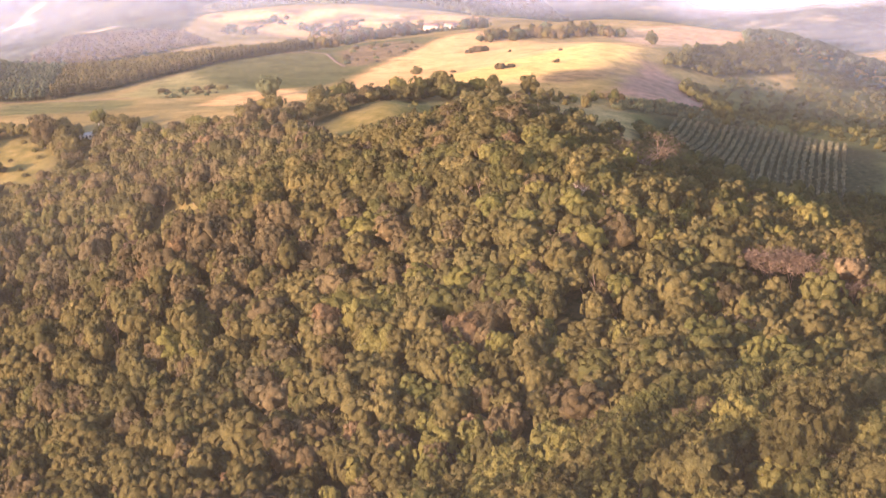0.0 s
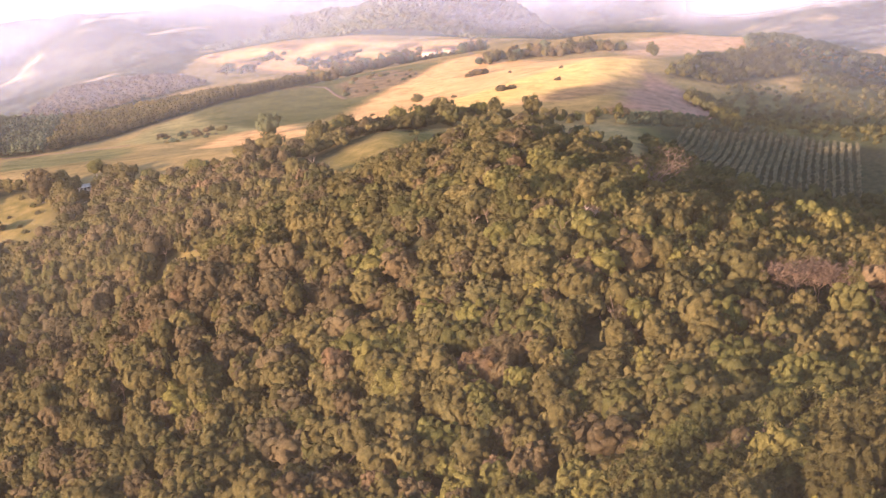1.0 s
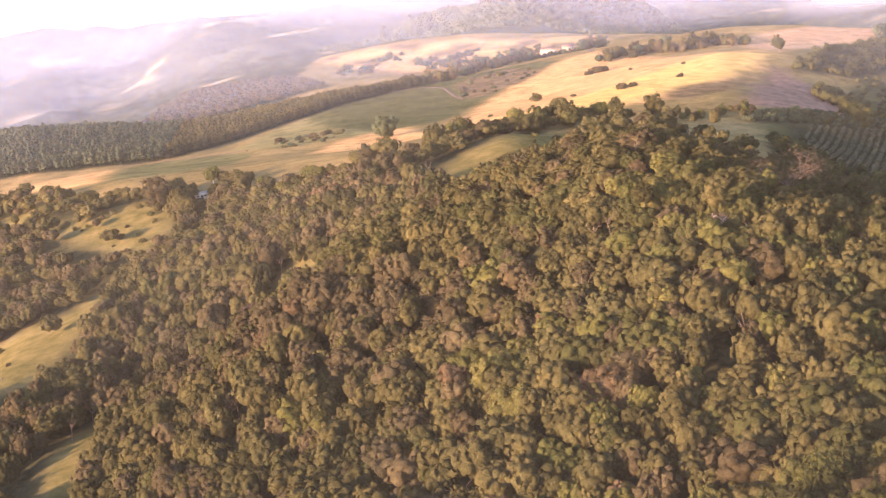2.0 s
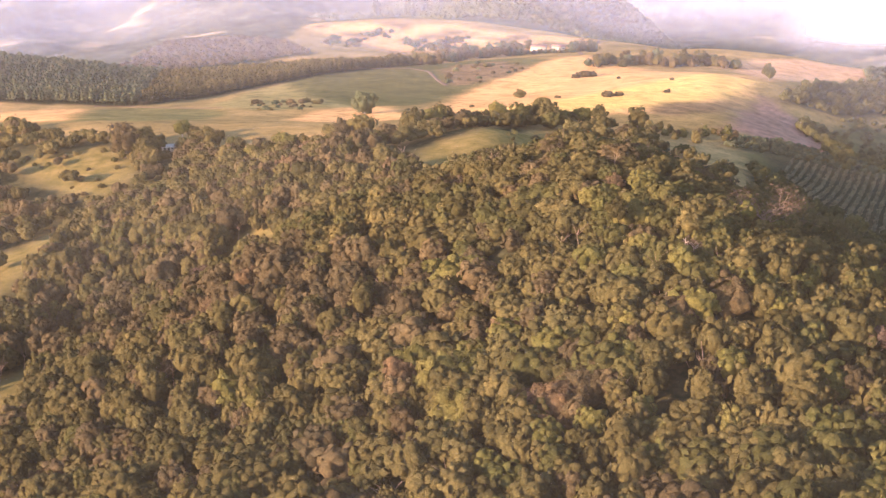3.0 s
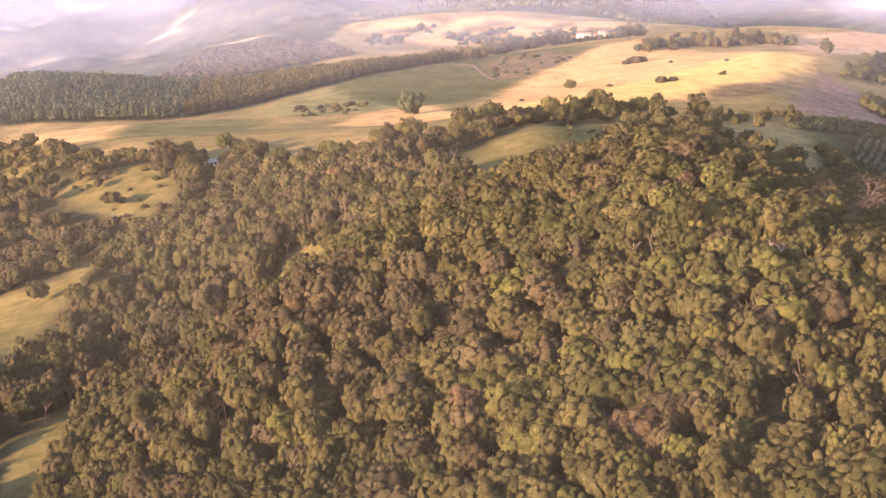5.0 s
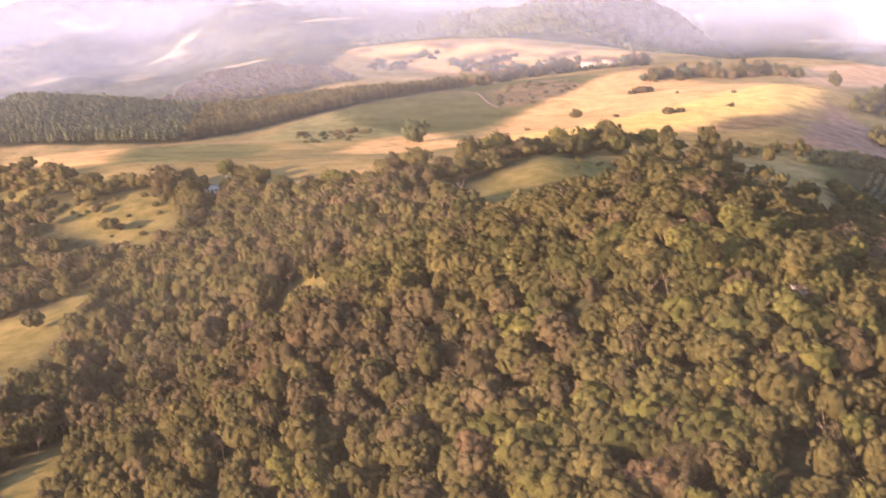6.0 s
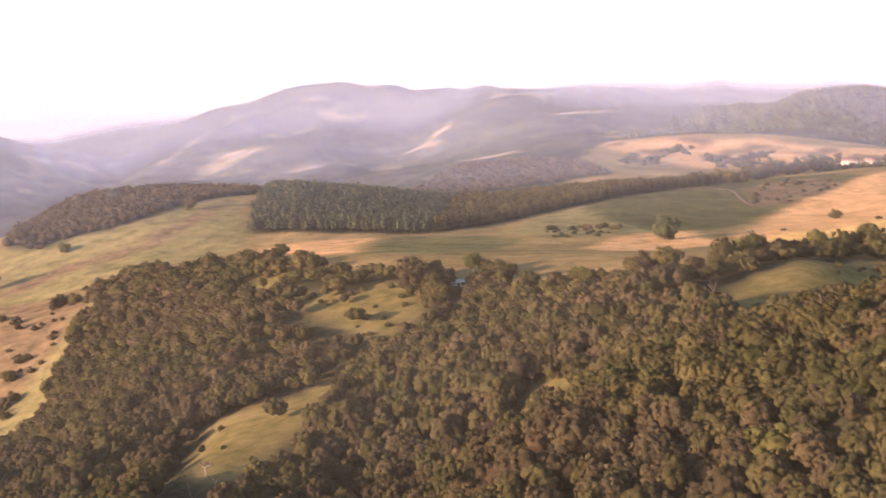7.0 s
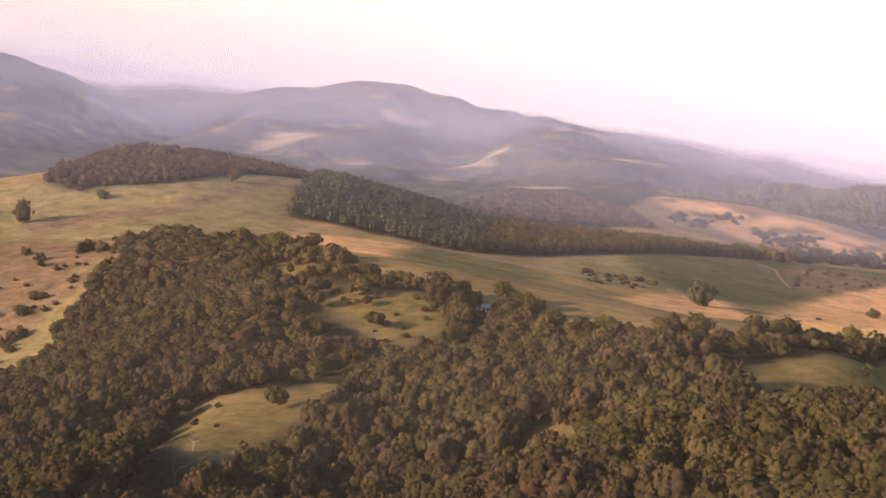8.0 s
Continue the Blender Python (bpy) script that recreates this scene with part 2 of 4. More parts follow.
def mixed(tree, fac, a, b, blend="MIX"):
    m = tree.nodes.new("ShaderNodeMix")
    m.data_type, m.blend_type = "RGBA", blend
    for socket, value in ((m.inputs[0], fac), (m.inputs[6], a), (m.inputs[7], b)):
        if isinstance(value, (int, float)):
            socket.default_value = value
        elif isinstance(value, tuple):
            socket.default_value = (*value, 1)
        else:
            tree.links.new(value, socket)
    return m.outputs[2]


def foliage(name, dark, mid, light, single=False, through_light=0.22):
    """Leaves whose colour differs from tree to tree and from clump to clump."""
    m, t = material(name)
    if single:
        vary = t.nodes.new("ShaderNodeObjectInfo").outputs["Random"]
    else:
        a = t.nodes.new("ShaderNodeAttribute")
        a.attribute_name = "tint"
        vary = a.outputs["Fac"]
    base = ramp(t, vary, ((0.0, dark), (0.5, mid), (1.0, light)))
    island = t.nodes.new("ShaderNodeNewGeometry").outputs["Random Per Island"]
    base = mixed(t, 0.25, base, ramp(t, island, ((0.0, (0.55, 0.55, 0.5)), (1.0, (1.35, 1.3, 1.2)))), "MULTIPLY")
    base = mixed(t, 0.55, base, ramp(t, noise_at(t, 0.05, 3), ((0.3, (0.7, 0.78, 0.75)), (0.7, (1.25, 1.12, 0.95)))), "MULTIPLY")
    base = mixed(t, 0.6, base, ramp(t, noise_at(t, 1.7, 4, 0.72), ((0.32, (0.5, 0.54, 0.54)), (0.5, (0.97, 0.97, 0.97)), (0.68, (1.4, 1.36, 1.25)))), "MULTIPLY")
    d = node(t, "ShaderNodeBsdfDiffuse", Roughness=0.6)
    relief = node(t, "ShaderNodeBump", Strength=1.0, Distance=0.75)
    t.links.new(noise_at(t, 2.6, 5, 0.7), relief.inputs["Height"])
    t.links.new(relief.outputs[0], d.inputs["Normal"])
    tr = t.nodes.new("ShaderNodeBsdfTranslucent")
    mix = t.nodes.new("ShaderNodeMixShader")
    mix.inputs[0].default_value = through_light
    out = t.nodes.new("ShaderNodeOutputMaterial")
    for n in (d, tr):
        t.links.new(base, n.inputs["Color"])
    t.links.new(d.outputs[0], mix.inputs[1])
    t.links.new(tr.outputs[0], mix.inputs[2])
    t.links.new(mix.outputs[0], out.inputs[0])
    return m


def plain(name, a, b, scale, rough=0.8, bump=0.0):
    m, t = material(name)
    n = noise_at(t, scale, 5)
    c = ramp(t, n, ((0.3, a), (0.7, b)))
    p = node(t, "ShaderNodeBsdfPrincipled", Roughness=rough)
    p.inputs["Specular IOR Level"].default_value = 0.1
    t.links.new(c, p.inputs["Base Color"])
    if bump:
        bn = node(t, "ShaderNodeBump", Strength=bump, Distance=0.1)
        t.links.new(n, bn.inputs["Height"])
        t.links.new(bn.outputs[0], p.inputs["Normal"])
    out = t.nodes.new("ShaderNodeOutputMaterial")
    t.links.new(p.outputs[0], out.inputs[0])
    return m


def land_material():
    """Grassland with the mapped fields and some painted shade laid over it by masks."""
    m, t = material("land")

    def mask(name):
        a = t.nodes.new("ShaderNodeAttribute")
        a.attribute_name = name
        return a.outputs["Fac"]

    grass = ramp(t, noise_at(t, 0.02, 6, 0.6), ((0.3, (0.150, 0.106, 0.042)), (0.5, (0.245, 0.162, 0.064)), (0.7, (0.330, 0.210, 0.090))))
    grass = mixed(t, 0.5, grass, ramp(t, noise_at(t, 0.6, 6, 0.7), ((0.3, (0.6, 0.65, 0.55)), (0.7, (1.3, 1.25, 1.2)))), "MULTIPLY")
    gold = ramp(t, noise_at(t, 0.03, 6, 0.6), ((0.3, (0.46, 0.245, 0.092)), (0.7, (0.62, 0.335, 0.132))))
    gold = mixed(t, 0.4, gold, ramp(t, noise_at(t, 0.4, 6, 0.7), ((0.3, (0.75, 0.72, 0.7)), (0.7, (1.2, 1.2, 1.15)))), "MULTIPLY")
    # green of the dark field, also used to paint shade on east slopes
    crop_shade = ramp(t, noise_at(t, 0.05, 5, 0.6), ((0.3, (0.072, 0.066, 0.024)), (0.7, (0.105, 0.092, 0.034))))
    soil = ramp(t, noise_at(t, 0.15, 6, 0.6), ((0.3, (0.20, 0.108, 0.072)), (0.7, (0.29, 0.165, 0.115))))
    furrow = t.nodes.new("ShaderNodeTexWave")
    furrow.bands_direction = "Z"
    furrow.inputs["Scale"].default_value, furrow.inputs["Distortion"].default_value, furrow.inputs["Detail Scale"].default_value = 0.22, 3.0, 0.6
    t.links.new(t.nodes.new("ShaderNodeNewGeometry").outputs["Position"], furrow.inputs["Vector"])
    soil = mixed(t, 0.15, soil, ramp(t, furrow.outputs["Fac"], ((0.2, (0.7, 0.66, 0.66)), (0.8, (1.15, 1.12, 1.08)))), "MULTIPLY")
    grass = mixed(t, 0.05, grass, ramp(t, furrow.outputs["Fac"], ((0.1, (0.72, 0.70, 0.62)), (0.6, (1.1, 1.1, 1.1)))), "MULTIPLY")
    # forest floor kept near black so that gaps between crowns look shaded
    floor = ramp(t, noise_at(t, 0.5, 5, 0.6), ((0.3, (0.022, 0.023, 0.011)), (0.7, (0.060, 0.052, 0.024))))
    # ground below the woods, darkened to stand for shade under the trees
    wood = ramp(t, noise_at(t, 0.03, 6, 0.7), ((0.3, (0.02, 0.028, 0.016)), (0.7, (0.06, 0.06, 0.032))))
    lush = ramp(t, noise_at(t, 0.05, 5, 0.6), ((0.3, (0.140, 0.114, 0.044)), (0.5, (0.200, 0.158, 0.060)), (0.7, (0.260, 0.195, 0.078))))
    c = mixed(t, mask("lush"), grass, lush)
    c = mixed(t, mask("gold"), c, gold)
    red = ramp(t, noise_at(t, 0.04, 6, 0.6), ((0.3, (0.40, 0.215, 0.105)), (0.7, (0.52, 0.300, 0.160))))
    c = mixed(t, mask("red"), c, red)
    straw = ramp(t, noise_at(t, 0.05, 6, 0.6), ((0.3, (0.58, 0.33, 0.095)), (0.7, (0.70, 0.415, 0.130))))
    c = mixed(t, mask("straw"), c, straw)
    c = mixed(t, mask("crop_shade"), c, crop_shade)
    dry = ramp(t, noise_at(t, 0.11, 6, 0.65), ((0.3, (0.095, 0.064, 0.033)), (0.5, (0.165, 0.106, 0.053)), (0.7, (0.225, 0.145, 0.072))))
    c = mixed(t, mask("dry"), c, dry)
    c = mixed(t, mask("soil"), c, soil)
    c = mixed(t, 0.75, c, ramp(t, noise_at(t, 0.12, 7, 0.75), ((0.34, (0.5, 0.55, 0.50)), (0.5, (1.0, 1.0, 1.0)), (0.66, (1.32, 1.24, 1.18)))), "MULTIPLY")
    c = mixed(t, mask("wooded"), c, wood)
    turf = ramp(t, noise_at(t, 0.16, 6, 0.65), ((0.3, (0.078, 0.066, 0.020)), (0.5, (0.140, 0.104, 0.032)), (0.7, (0.200, 0.138, 0.048))))
    c = mixed(t, mask("glade"), c, turf)
    patch = ramp(t, noise_at(t, 0.0085, 9, 0.62), ((0.33, (0, 0, 0)), (0.42, (1, 1, 1))))
    afar = t.nodes.new("ShaderNodeMath")
    afar.operation = "MULTIPLY"
    t.links.new(patch, afar.inputs[0])
    t.links.new(mask("distant"), afar.inputs[1])
    copse = ramp(t, noise_at(t, 0.03, 8, 0.72), ((0.3, (0.014, 0.019, 0.012)), (0.5, (0.045, 0.048, 0.028)), (0.7, (0.105, 0.092, 0.052))))
    c = mixed(t, mask("distant"), c, mixed(t, 0.6, c, (0.12, 0.098, 0.05)))
    c = mixed(t, afar.outputs[0], c, copse)
    meadow = ramp(t, noise_at(t, 0.012, 8, 0.65), ((0.36, (0.05, 0.05, 0.03)), (0.46, (0.17, 0.135, 0.075)), (0.6, (0.30, 0.21, 0.12)), (0.75, (0.38, 0.26, 0.16))))
    c = mixed(t, mask("pale"), c, meadow)
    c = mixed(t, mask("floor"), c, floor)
    p = node(t, "ShaderNodeBsdfPrincipled", Roughness=0.95)
    p.inputs["Specular IOR Level"].default_value = 0.0
    bn = node(t, "ShaderNodeBump", Strength=0.5, Distance=0.6)
    t.links.new(noise_at(t, 0.5, 6, 0.7), bn.inputs["Height"])
    t.links.new(bn.outputs[0], p.inputs["Normal"])
    t.links.new(c, p.inputs["Base Color"])
    out = t.nodes.new("ShaderNodeOutputMaterial")
    t.links.new(p.outputs[0], out.inputs[0])
    return m


SPECIES = {
    "olive": ((0.054, 0.048, 0.020), (0.086, 0.073, 0.030), (0.120, 0.099, 0.040)),
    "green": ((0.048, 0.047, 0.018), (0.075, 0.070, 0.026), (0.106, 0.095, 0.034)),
    "bright": ((0.078, 0.076, 0.025), (0.106, 0.098, 0.031), (0.138, 0.120, 0.040)),
    "brown": ((0.060, 0.047, 0.027), (0.087, 0.066, 0.036), (0.116, 0.088, 0.047)),
    "russet": ((0.098, 0.066, 0.038), (0.128, 0.086, 0.048), (0.160, 0.110, 0.062)),
    "gum": ((0.046, 0.056, 0.034), (0.076, 0.086, 0.050), (0.115, 0.120, 0.068)),
}
LEAF = {k: foliage(k + "_leaves", *v) for k, v in SPECIES.items()}
LEAF_ONE = {k: foliage(k + "_leaves_single", *v, single=True) for k, v in SPECIES.items()}
BARK = plain("bark", (0.10, 0.075, 0.055), (0.24, 0.19, 0.15), 1.5, 0.9)
PALE_BARK = plain("pale_bark", (0.28, 0.215, 0.155), (0.44, 0.36, 0.27), 1.0, 0.85)
DRY_BARK = plain("dry_bark", (0.105, 0.072, 0.048), (0.18, 0.125, 0.088), 1.0, 0.9)
LAND = land_material()


# ---------------------------------------------------------------- building helpers
def mesh_of(name, verts, tris, materials, index=None, tint=None, smooth=False):
    """A mesh from arrays of corners and triangles."""
    me = bpy.data.meshes.new(name)
    verts, tris = np.asarray(verts, np.float32), np.asarray(tris, np.int32)
    me.vertices.add(len(verts))
    me.vertices.foreach_set("co", verts.ravel())
    me.loops.add(tris.size)
    me.loops.foreach_set("vertex_index", tris.ravel())
    me.polygons.add(len(tris))
    me.polygons.foreach_set("loop_start", np.arange(0, tris.size, 3, dtype=np.int32))
    if index is not None:
        me.polygons.foreach_set("material_index", np.asarray(index, np.int32))
    for m in materials:
        me.materials.append(m)
    if smooth:
        me.polygons.foreach_set("use_smooth", np.ones(len(tris), bool))
    if tint is not None:
        me.attributes.new("tint", "FLOAT", "POINT").data.foreach_set("value", np.asarray(tint, np.float32))
    me.update(calc_edges=True)
    return me


def part(name, me, parent, label=""):
    ob = new(name, me)
    ob.parent = parent
    return tagged(ob, label)


GOLDEN = (1 + 5**0.5) / 2
ICO_V = np.array([(-1, GOLDEN, 0), (1, GOLDEN, 0), (-1, -GOLDEN, 0), (1, -GOLDEN, 0), (0, -1, GOLDEN), (0, 1, GOLDEN),
                  (0, -1, -GOLDEN), (0, 1, -GOLDEN), (GOLDEN, 0, -1), (GOLDEN, 0, 1), (-GOLDEN, 0, -1), (-GOLDEN, 0, 1)]) / math.hypot(1, GOLDEN)
ICO_F = np.array([(0, 11, 5), (0, 5, 1), (0, 1, 7), (0, 7, 10), (0, 10, 11), (1, 5, 9), (5, 11, 4), (11, 10, 2), (10, 7, 6), (7, 1, 8),
                  (3, 9, 4), (3, 4, 2), (3, 2, 6), (3, 6, 8), (3, 8, 9), (4, 9, 5), (2, 4, 11), (6, 2, 10), (8, 6, 7), (9, 8, 1)])


def tube(points, radii, sides=5):
    """A tapered limb along points."""
    points = [np.array(p, float) for p in points]
    v, f = [], []
    for k, (p, r) in enumerate(zip(points, radii)):
        way = points[min(k + 1, len(points) - 1)] - points[max(k - 1, 0)]
        way /= np.linalg.norm(way) + 1e-9
        side = np.cross(way, (0.31, 0.95, 0.05))
        side /= np.linalg.norm(side)
        up = np.cross(side, way)
        for s in range(sides):
            a = 2 * math.pi * s / sides
            v.append(p + r * (math.cos(a) * side + math.sin(a) * up))
    for k in range(len(points) - 1):
        for s in range(sides):
            a, b = k * sides + s, k * sides + (s + 1) % sides
            f += [(a, b, b + sides), (a, b + sides, a + sides)]
    return np.array(v), np.array(f)


def joined(pieces):
    vs, fs, n = [], [], 0
    for v, f in pieces:
        vs.append(v)
        fs.append(f + n)
        n += len(v)
    return np.concatenate(vs), np.concatenate(fs)


def crown(rng, width, height, base, lobes, leaves, leaf_size, flat=1.0, spread=1.0):
    """A domed crown: boughs carry rounded clumps, and leaf sprays break up each clump's outline."""
    pieces = []
    heads = int(rng.integers(2, 5)) if lobes > 7 else 1 + int(rng.integers(2))
    turn = rng.uniform(0, 6.28)
    boughs = []
    for k in range(heads):
        off = width * (0.0 if heads == 1 else rng.uniform(0.13, 0.22)) * spread
        a = turn + k * 2 * math.pi / heads + rng.uniform(-0.4, 0.4)
        r = width * (0.5 if heads == 1 else rng.uniform(0.29, 0.37))
        h = height * rng.uniform(0.42, 0.56) * (1.0 if heads > 1 else 1.05)
        top = base + height * rng.uniform(0.84, 1.0) * (1.0 if k else 1.04)
        boughs.append((np.array([off * math.cos(a), off * math.sin(a), top - h * flat]), r, h * flat))
    for c, r, h in boughs:
        pieces.append((ICO_V * np.array([r * 0.86, r * 0.86, h * 0.84]) * rng.uniform(0.84, 1.06, (12, 1)) + c, ICO_F))
    inward = 0.15
    normal = np.cross(ICO_V[ICO_F[:, 1]] - ICO_V[ICO_F[:, 0]], ICO_V[ICO_F[:, 2]] - ICO_V[ICO_F[:, 0]])
    normal /= np.linalg.norm(normal, axis=1, keepdims=True)
    spots = []
    for k in range(lobes):
        c, r, h = boughs[k % heads]
        share = (k // heads + 0.4) / max(lobes // heads, 1)
        cosine = 1 - 1.25 * share
        sine = math.sqrt(max(1 - cosine * cosine, 0.0))
        a = (k // heads) * 2.4 + rng.uniform(-0.4, 0.4)
        out = np.array([sine * math.cos(a), sine * math.sin(a), cosine])
        size = width * rng.uniform(0.6, 1.35) * min(0.74 / math.sqrt(lobes), 0.24)
        spot = c + out * np.array([r, r, h]) * rng.uniform(0.76, 1.04) - out * size * 0.25
        spots.append((spot, out, size))
        v = ICO_V * size * rng.uniform(0.62, 1.25, (12, 1)) * rng.uniform(0.8, 1.3, 3) + spot
        pieces.append((v, ICO_F[normal @ out > inward]))
    n = max(leaves // max(lobes, 1), 1)
    for spot, out, size in spots:
        d = rng.normal(size=(n, 3)) + out * 0.9
        d /= np.linalg.norm(d, axis=1, keepdims=True)
        p = spot + d * size * rng.uniform(0.85, 1.38, (n, 1))
        face = d + rng.normal(scale=1.0, size=(n, 3))
        face /= np.linalg.norm(face, axis=1, keepdims=True)
        a = np.cross(face, rng.normal(size=(n, 3)))
        a /= np.linalg.norm(a, axis=1, keepdims=True)
        b = np.cross(face, a)
        s = leaf_size * rng.uniform(0.6, 1.4, (n, 1))
        a, b = a * s, b * s * rng.uniform(0.5, 0.9, (n, 1))
        v = np.stack([p + a, p - a * 0.6 + b * 0.9, p - a * 0.5 - b * 0.8], 1).reshape(-1, 3)
        pieces.append((v, np.arange(3 * n).reshape(-1, 3)))
    return joined(pieces)


def stem(rng, top, width, radius, limbs=5, sides=5):
    """A trunk that tapers and forks into limbs."""
    lean = rng.uniform(-0.4, 0.4, 2)
    mid = (lean[0], lean[1], top * 0.5)
    pieces = [tube([(0, 0, -1.0), mid, (lean[0] * 1.6, lean[1] * 1.6, top * 0.85)], [radius, radius * 0.75, radius * 0.35], sides)]
    for k in range(limbs):
        a = k * 2 * math.pi / limbs + rng.uniform(-0.4, 0.4)
        r = width * 0.38 * rng.uniform(0.7, 1.1)
        start = (lean[0], lean[1], top * rng.uniform(0.42, 0.6))
        bend = (lean[0] + r * 0.5 * math.cos(a), lean[1] + r * 0.5 * math.sin(a), top * rng.uniform(0.66, 0.78))
        end = (lean[0] + r * math.cos(a), lean[1] + r * math.sin(a), top * rng.uniform(0.85, 1.0))
        pieces.append(tube([start, bend, end], [radius * 0.5, radius * 0.32, radius * 0.12], 4))
    return joined(pieces)


def strewn(templates, which, places, scales, turns, tints):
    """Copies of templates (corners, triangles) laid out as one set of arrays."""
    vs, fs, ts, n = [], [], [], 0
    for k, (v, f) in enumerate(templates):
        pick = np.nonzero(which == k)[0]
        if not len(pick):
            continue
        c, s = np.cos(turns[pick])[:, None], np.sin(turns[pick])[:, None]
        sc = scales[pick]
        x = (v[None, :, 0] * c - v[None, :, 1] * s) * sc[:, 0:1] + places[pick, 0:1]
        y = (v[None, :, 0] * s + v[None, :, 1] * c) * sc[:, 0:1] + places[pick, 1:2]
        z = v[None, :, 2] * sc[:, 1:2] + places[pick, 2:3]
        vs.append(np.stack([x, y, z], -1).reshape(-1, 3))
        fs.append((f[None] + (np.arange(len(pick)) * len(v))[:, None, None]).reshape(-1, 3) + n)
        ts.append(np.repeat(tints[pick], len(v)))
        n += len(pick) * len(v)
    return np.concatenate(vs), np.concatenate(fs), np.concatenate(ts)


def jittered(rng, x0, x1, y0, y1, step):
    gx, gy = np.meshgrid(np.arange(x0, x1, step), np.arange(y0, y1, step * 0.9))
    gx = gx + (np.arange(gx.shape[0]) % 2 * step * 0.5)[:, None]
    x = gx.ravel() + rng.uniform(-0.42, 0.42, gx.size) * step
    y = gy.ravel() + rng.uniform(-0.42, 0.42, gx.size) * step
    return x, y


# ---------------------------------------------------------------- ground
def blurred(a, rounds):
    for _ in range(rounds):
        p = np.pad(a, 1, mode="edge")
        a = (p[:-2, 1:-1] + p[2:, 1:-1] + p[1:-1, :-2] + p[1:-1, 2:] + 2 * p[1:-1, 1:-1]) / 6
    return a


def build_ground():
    near = np.linspace(-260, 1150, 300)
    far = 1150 * (4950 / 1150) ** np.linspace(0, 1, 150)[1:]
    ys = np.concatenate([near, far])
    us = np.linspace(-1, 1, 280)
    us = np.sign(us) * (0.55 * np.abs(us) + 0.45 * np.abs(us) ** 3)
    y = np.repeat(ys[:, None], len(us), 1)
    x = us[None, :] * (np.maximum(y, 0) * 0.85 + 420) - 0.06 * np.maximum(y, 0)
    z = ground(x, y)
    rows, cols = y.shape
    k = np.arange(rows * cols).reshape(rows, cols)
    quads = np.stack([k[:-1, :-1], k[:-1, 1:], k[1:, 1:], k[1:, :-1]], -1).reshape(-1, 4)
    tris = np.concatenate([quads[:, [0, 1, 2]], quads[:, [0, 2, 3]]])
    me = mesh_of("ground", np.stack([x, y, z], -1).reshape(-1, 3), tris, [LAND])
    me.polygons.foreach_set("use_smooth", np.ones(len(tris), bool))
    glade = np.zeros(x.shape, bool)
    for g in GLADES:
        glade |= inside(x, y, g)
    jx, jy = x + 3 * wavy(x, y, 6.0), y + 5 * wavy(x, y, 7.0, 2.0)
    masks = {
        # ground between the crop rows borrows this dark tone for valley shade
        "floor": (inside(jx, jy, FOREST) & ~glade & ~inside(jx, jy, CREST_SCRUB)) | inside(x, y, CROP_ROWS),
        "gold": inside(jx, jy, GOLD_FIELD) | inside(jx, jy, FAR_FIELD) | inside(jx, jy, TONGUE) | inside(jx, jy, HAY_STRIP),
        "lush": inside(jx, jy, LIGHT_CROP) | inside(jx, jy, GREEN_HOLLOW) | inside(jx, jy, WEST_PASTURE) | ((x < -255) & (y < 840)) | (inside(jx, jy, FOREST) & glade),
        # real dark field, plus shade painted onto east slopes and valley floor
        # the green hollow is half darkened to imitate shade from its relief
        "crop_shade": np.maximum(inside(x, y, DARK_CROP) | inside(jx, jy, EAST_SLOPE) | inside(jx, jy, VALLEY_FLOOR) | inside(jx, jy, EAST_FACE), 0.5 * inside(jx, jy, GREEN_HOLLOW)),
        "glade": functools.reduce(np.logical_or, [inside(jx, jy, g) for g in GLADES]),
        "straw": inside(jx, jy, STRAW),
        "dry": np.maximum(inside(jx, jy, STRAW_EDGE) | inside(jx, jy, WORN_BAND) | inside(jx, jy, GULLY) | (inside(jx, jy, FAR_FIELD) & (wavy(x, y * 0.5, 13.0, 2.0) > 0.22)), 0.95 * inside(jx, jy, DRY_WEST)),
        "pale": functools.reduce(np.logical_or, [inside(x + 14 * wavy(x, y, 40.0), y + 40 * wavy(x, y, 60.0, 1.0), p) for p in FAR_PASTURES]),
        "red": inside(jx, jy, RIDGE_FIELD),
        "soil": inside(jx, jy, BARE_SOIL),
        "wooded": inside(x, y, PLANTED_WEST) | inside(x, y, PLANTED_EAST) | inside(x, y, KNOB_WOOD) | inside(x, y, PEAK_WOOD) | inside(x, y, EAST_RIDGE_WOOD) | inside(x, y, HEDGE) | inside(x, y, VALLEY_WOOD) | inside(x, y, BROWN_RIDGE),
        "distant": (y > 1560) | ((x < -130) & (y > 1120)),
    }
    for name, mask in masks.items():
        me.attributes.new(name, "FLOAT", "POINT").data.foreach_set("value", blurred(mask.astype(np.float32), 1).ravel().astype(np.float32))
    return tagged(new("ground", me), "rolling hill country with dry pasture and forest floor", "ground", kind="structure")


build_ground()

# ---------------------------------------------------------------- forest on the near hill
rng = np.random.default_rng(7)
CLOSE_CROWNS = [crown(rng, 6.6, 5.6, 1.5, 64, 576, 0.24) for _ in range(6)]
MID_CROWNS = [crown(rng, 6.6, 5.6, 1.5, int(rng.integers(38, 50)), 50, 0.30) for _ in range(14)]
HILL_CROWNS = [crown(rng, 6.6, 5.4, 1.4, 24, 24, 0.4) for _ in range(12)]
FAR_CROWNS = [crown(rng, 6.6, 5.4, 1.4, 11, 22, 0.5) for _ in range(12)]
STEMS = [stem(rng, 5.9, 4.4, 0.22) for _ in range(3)]

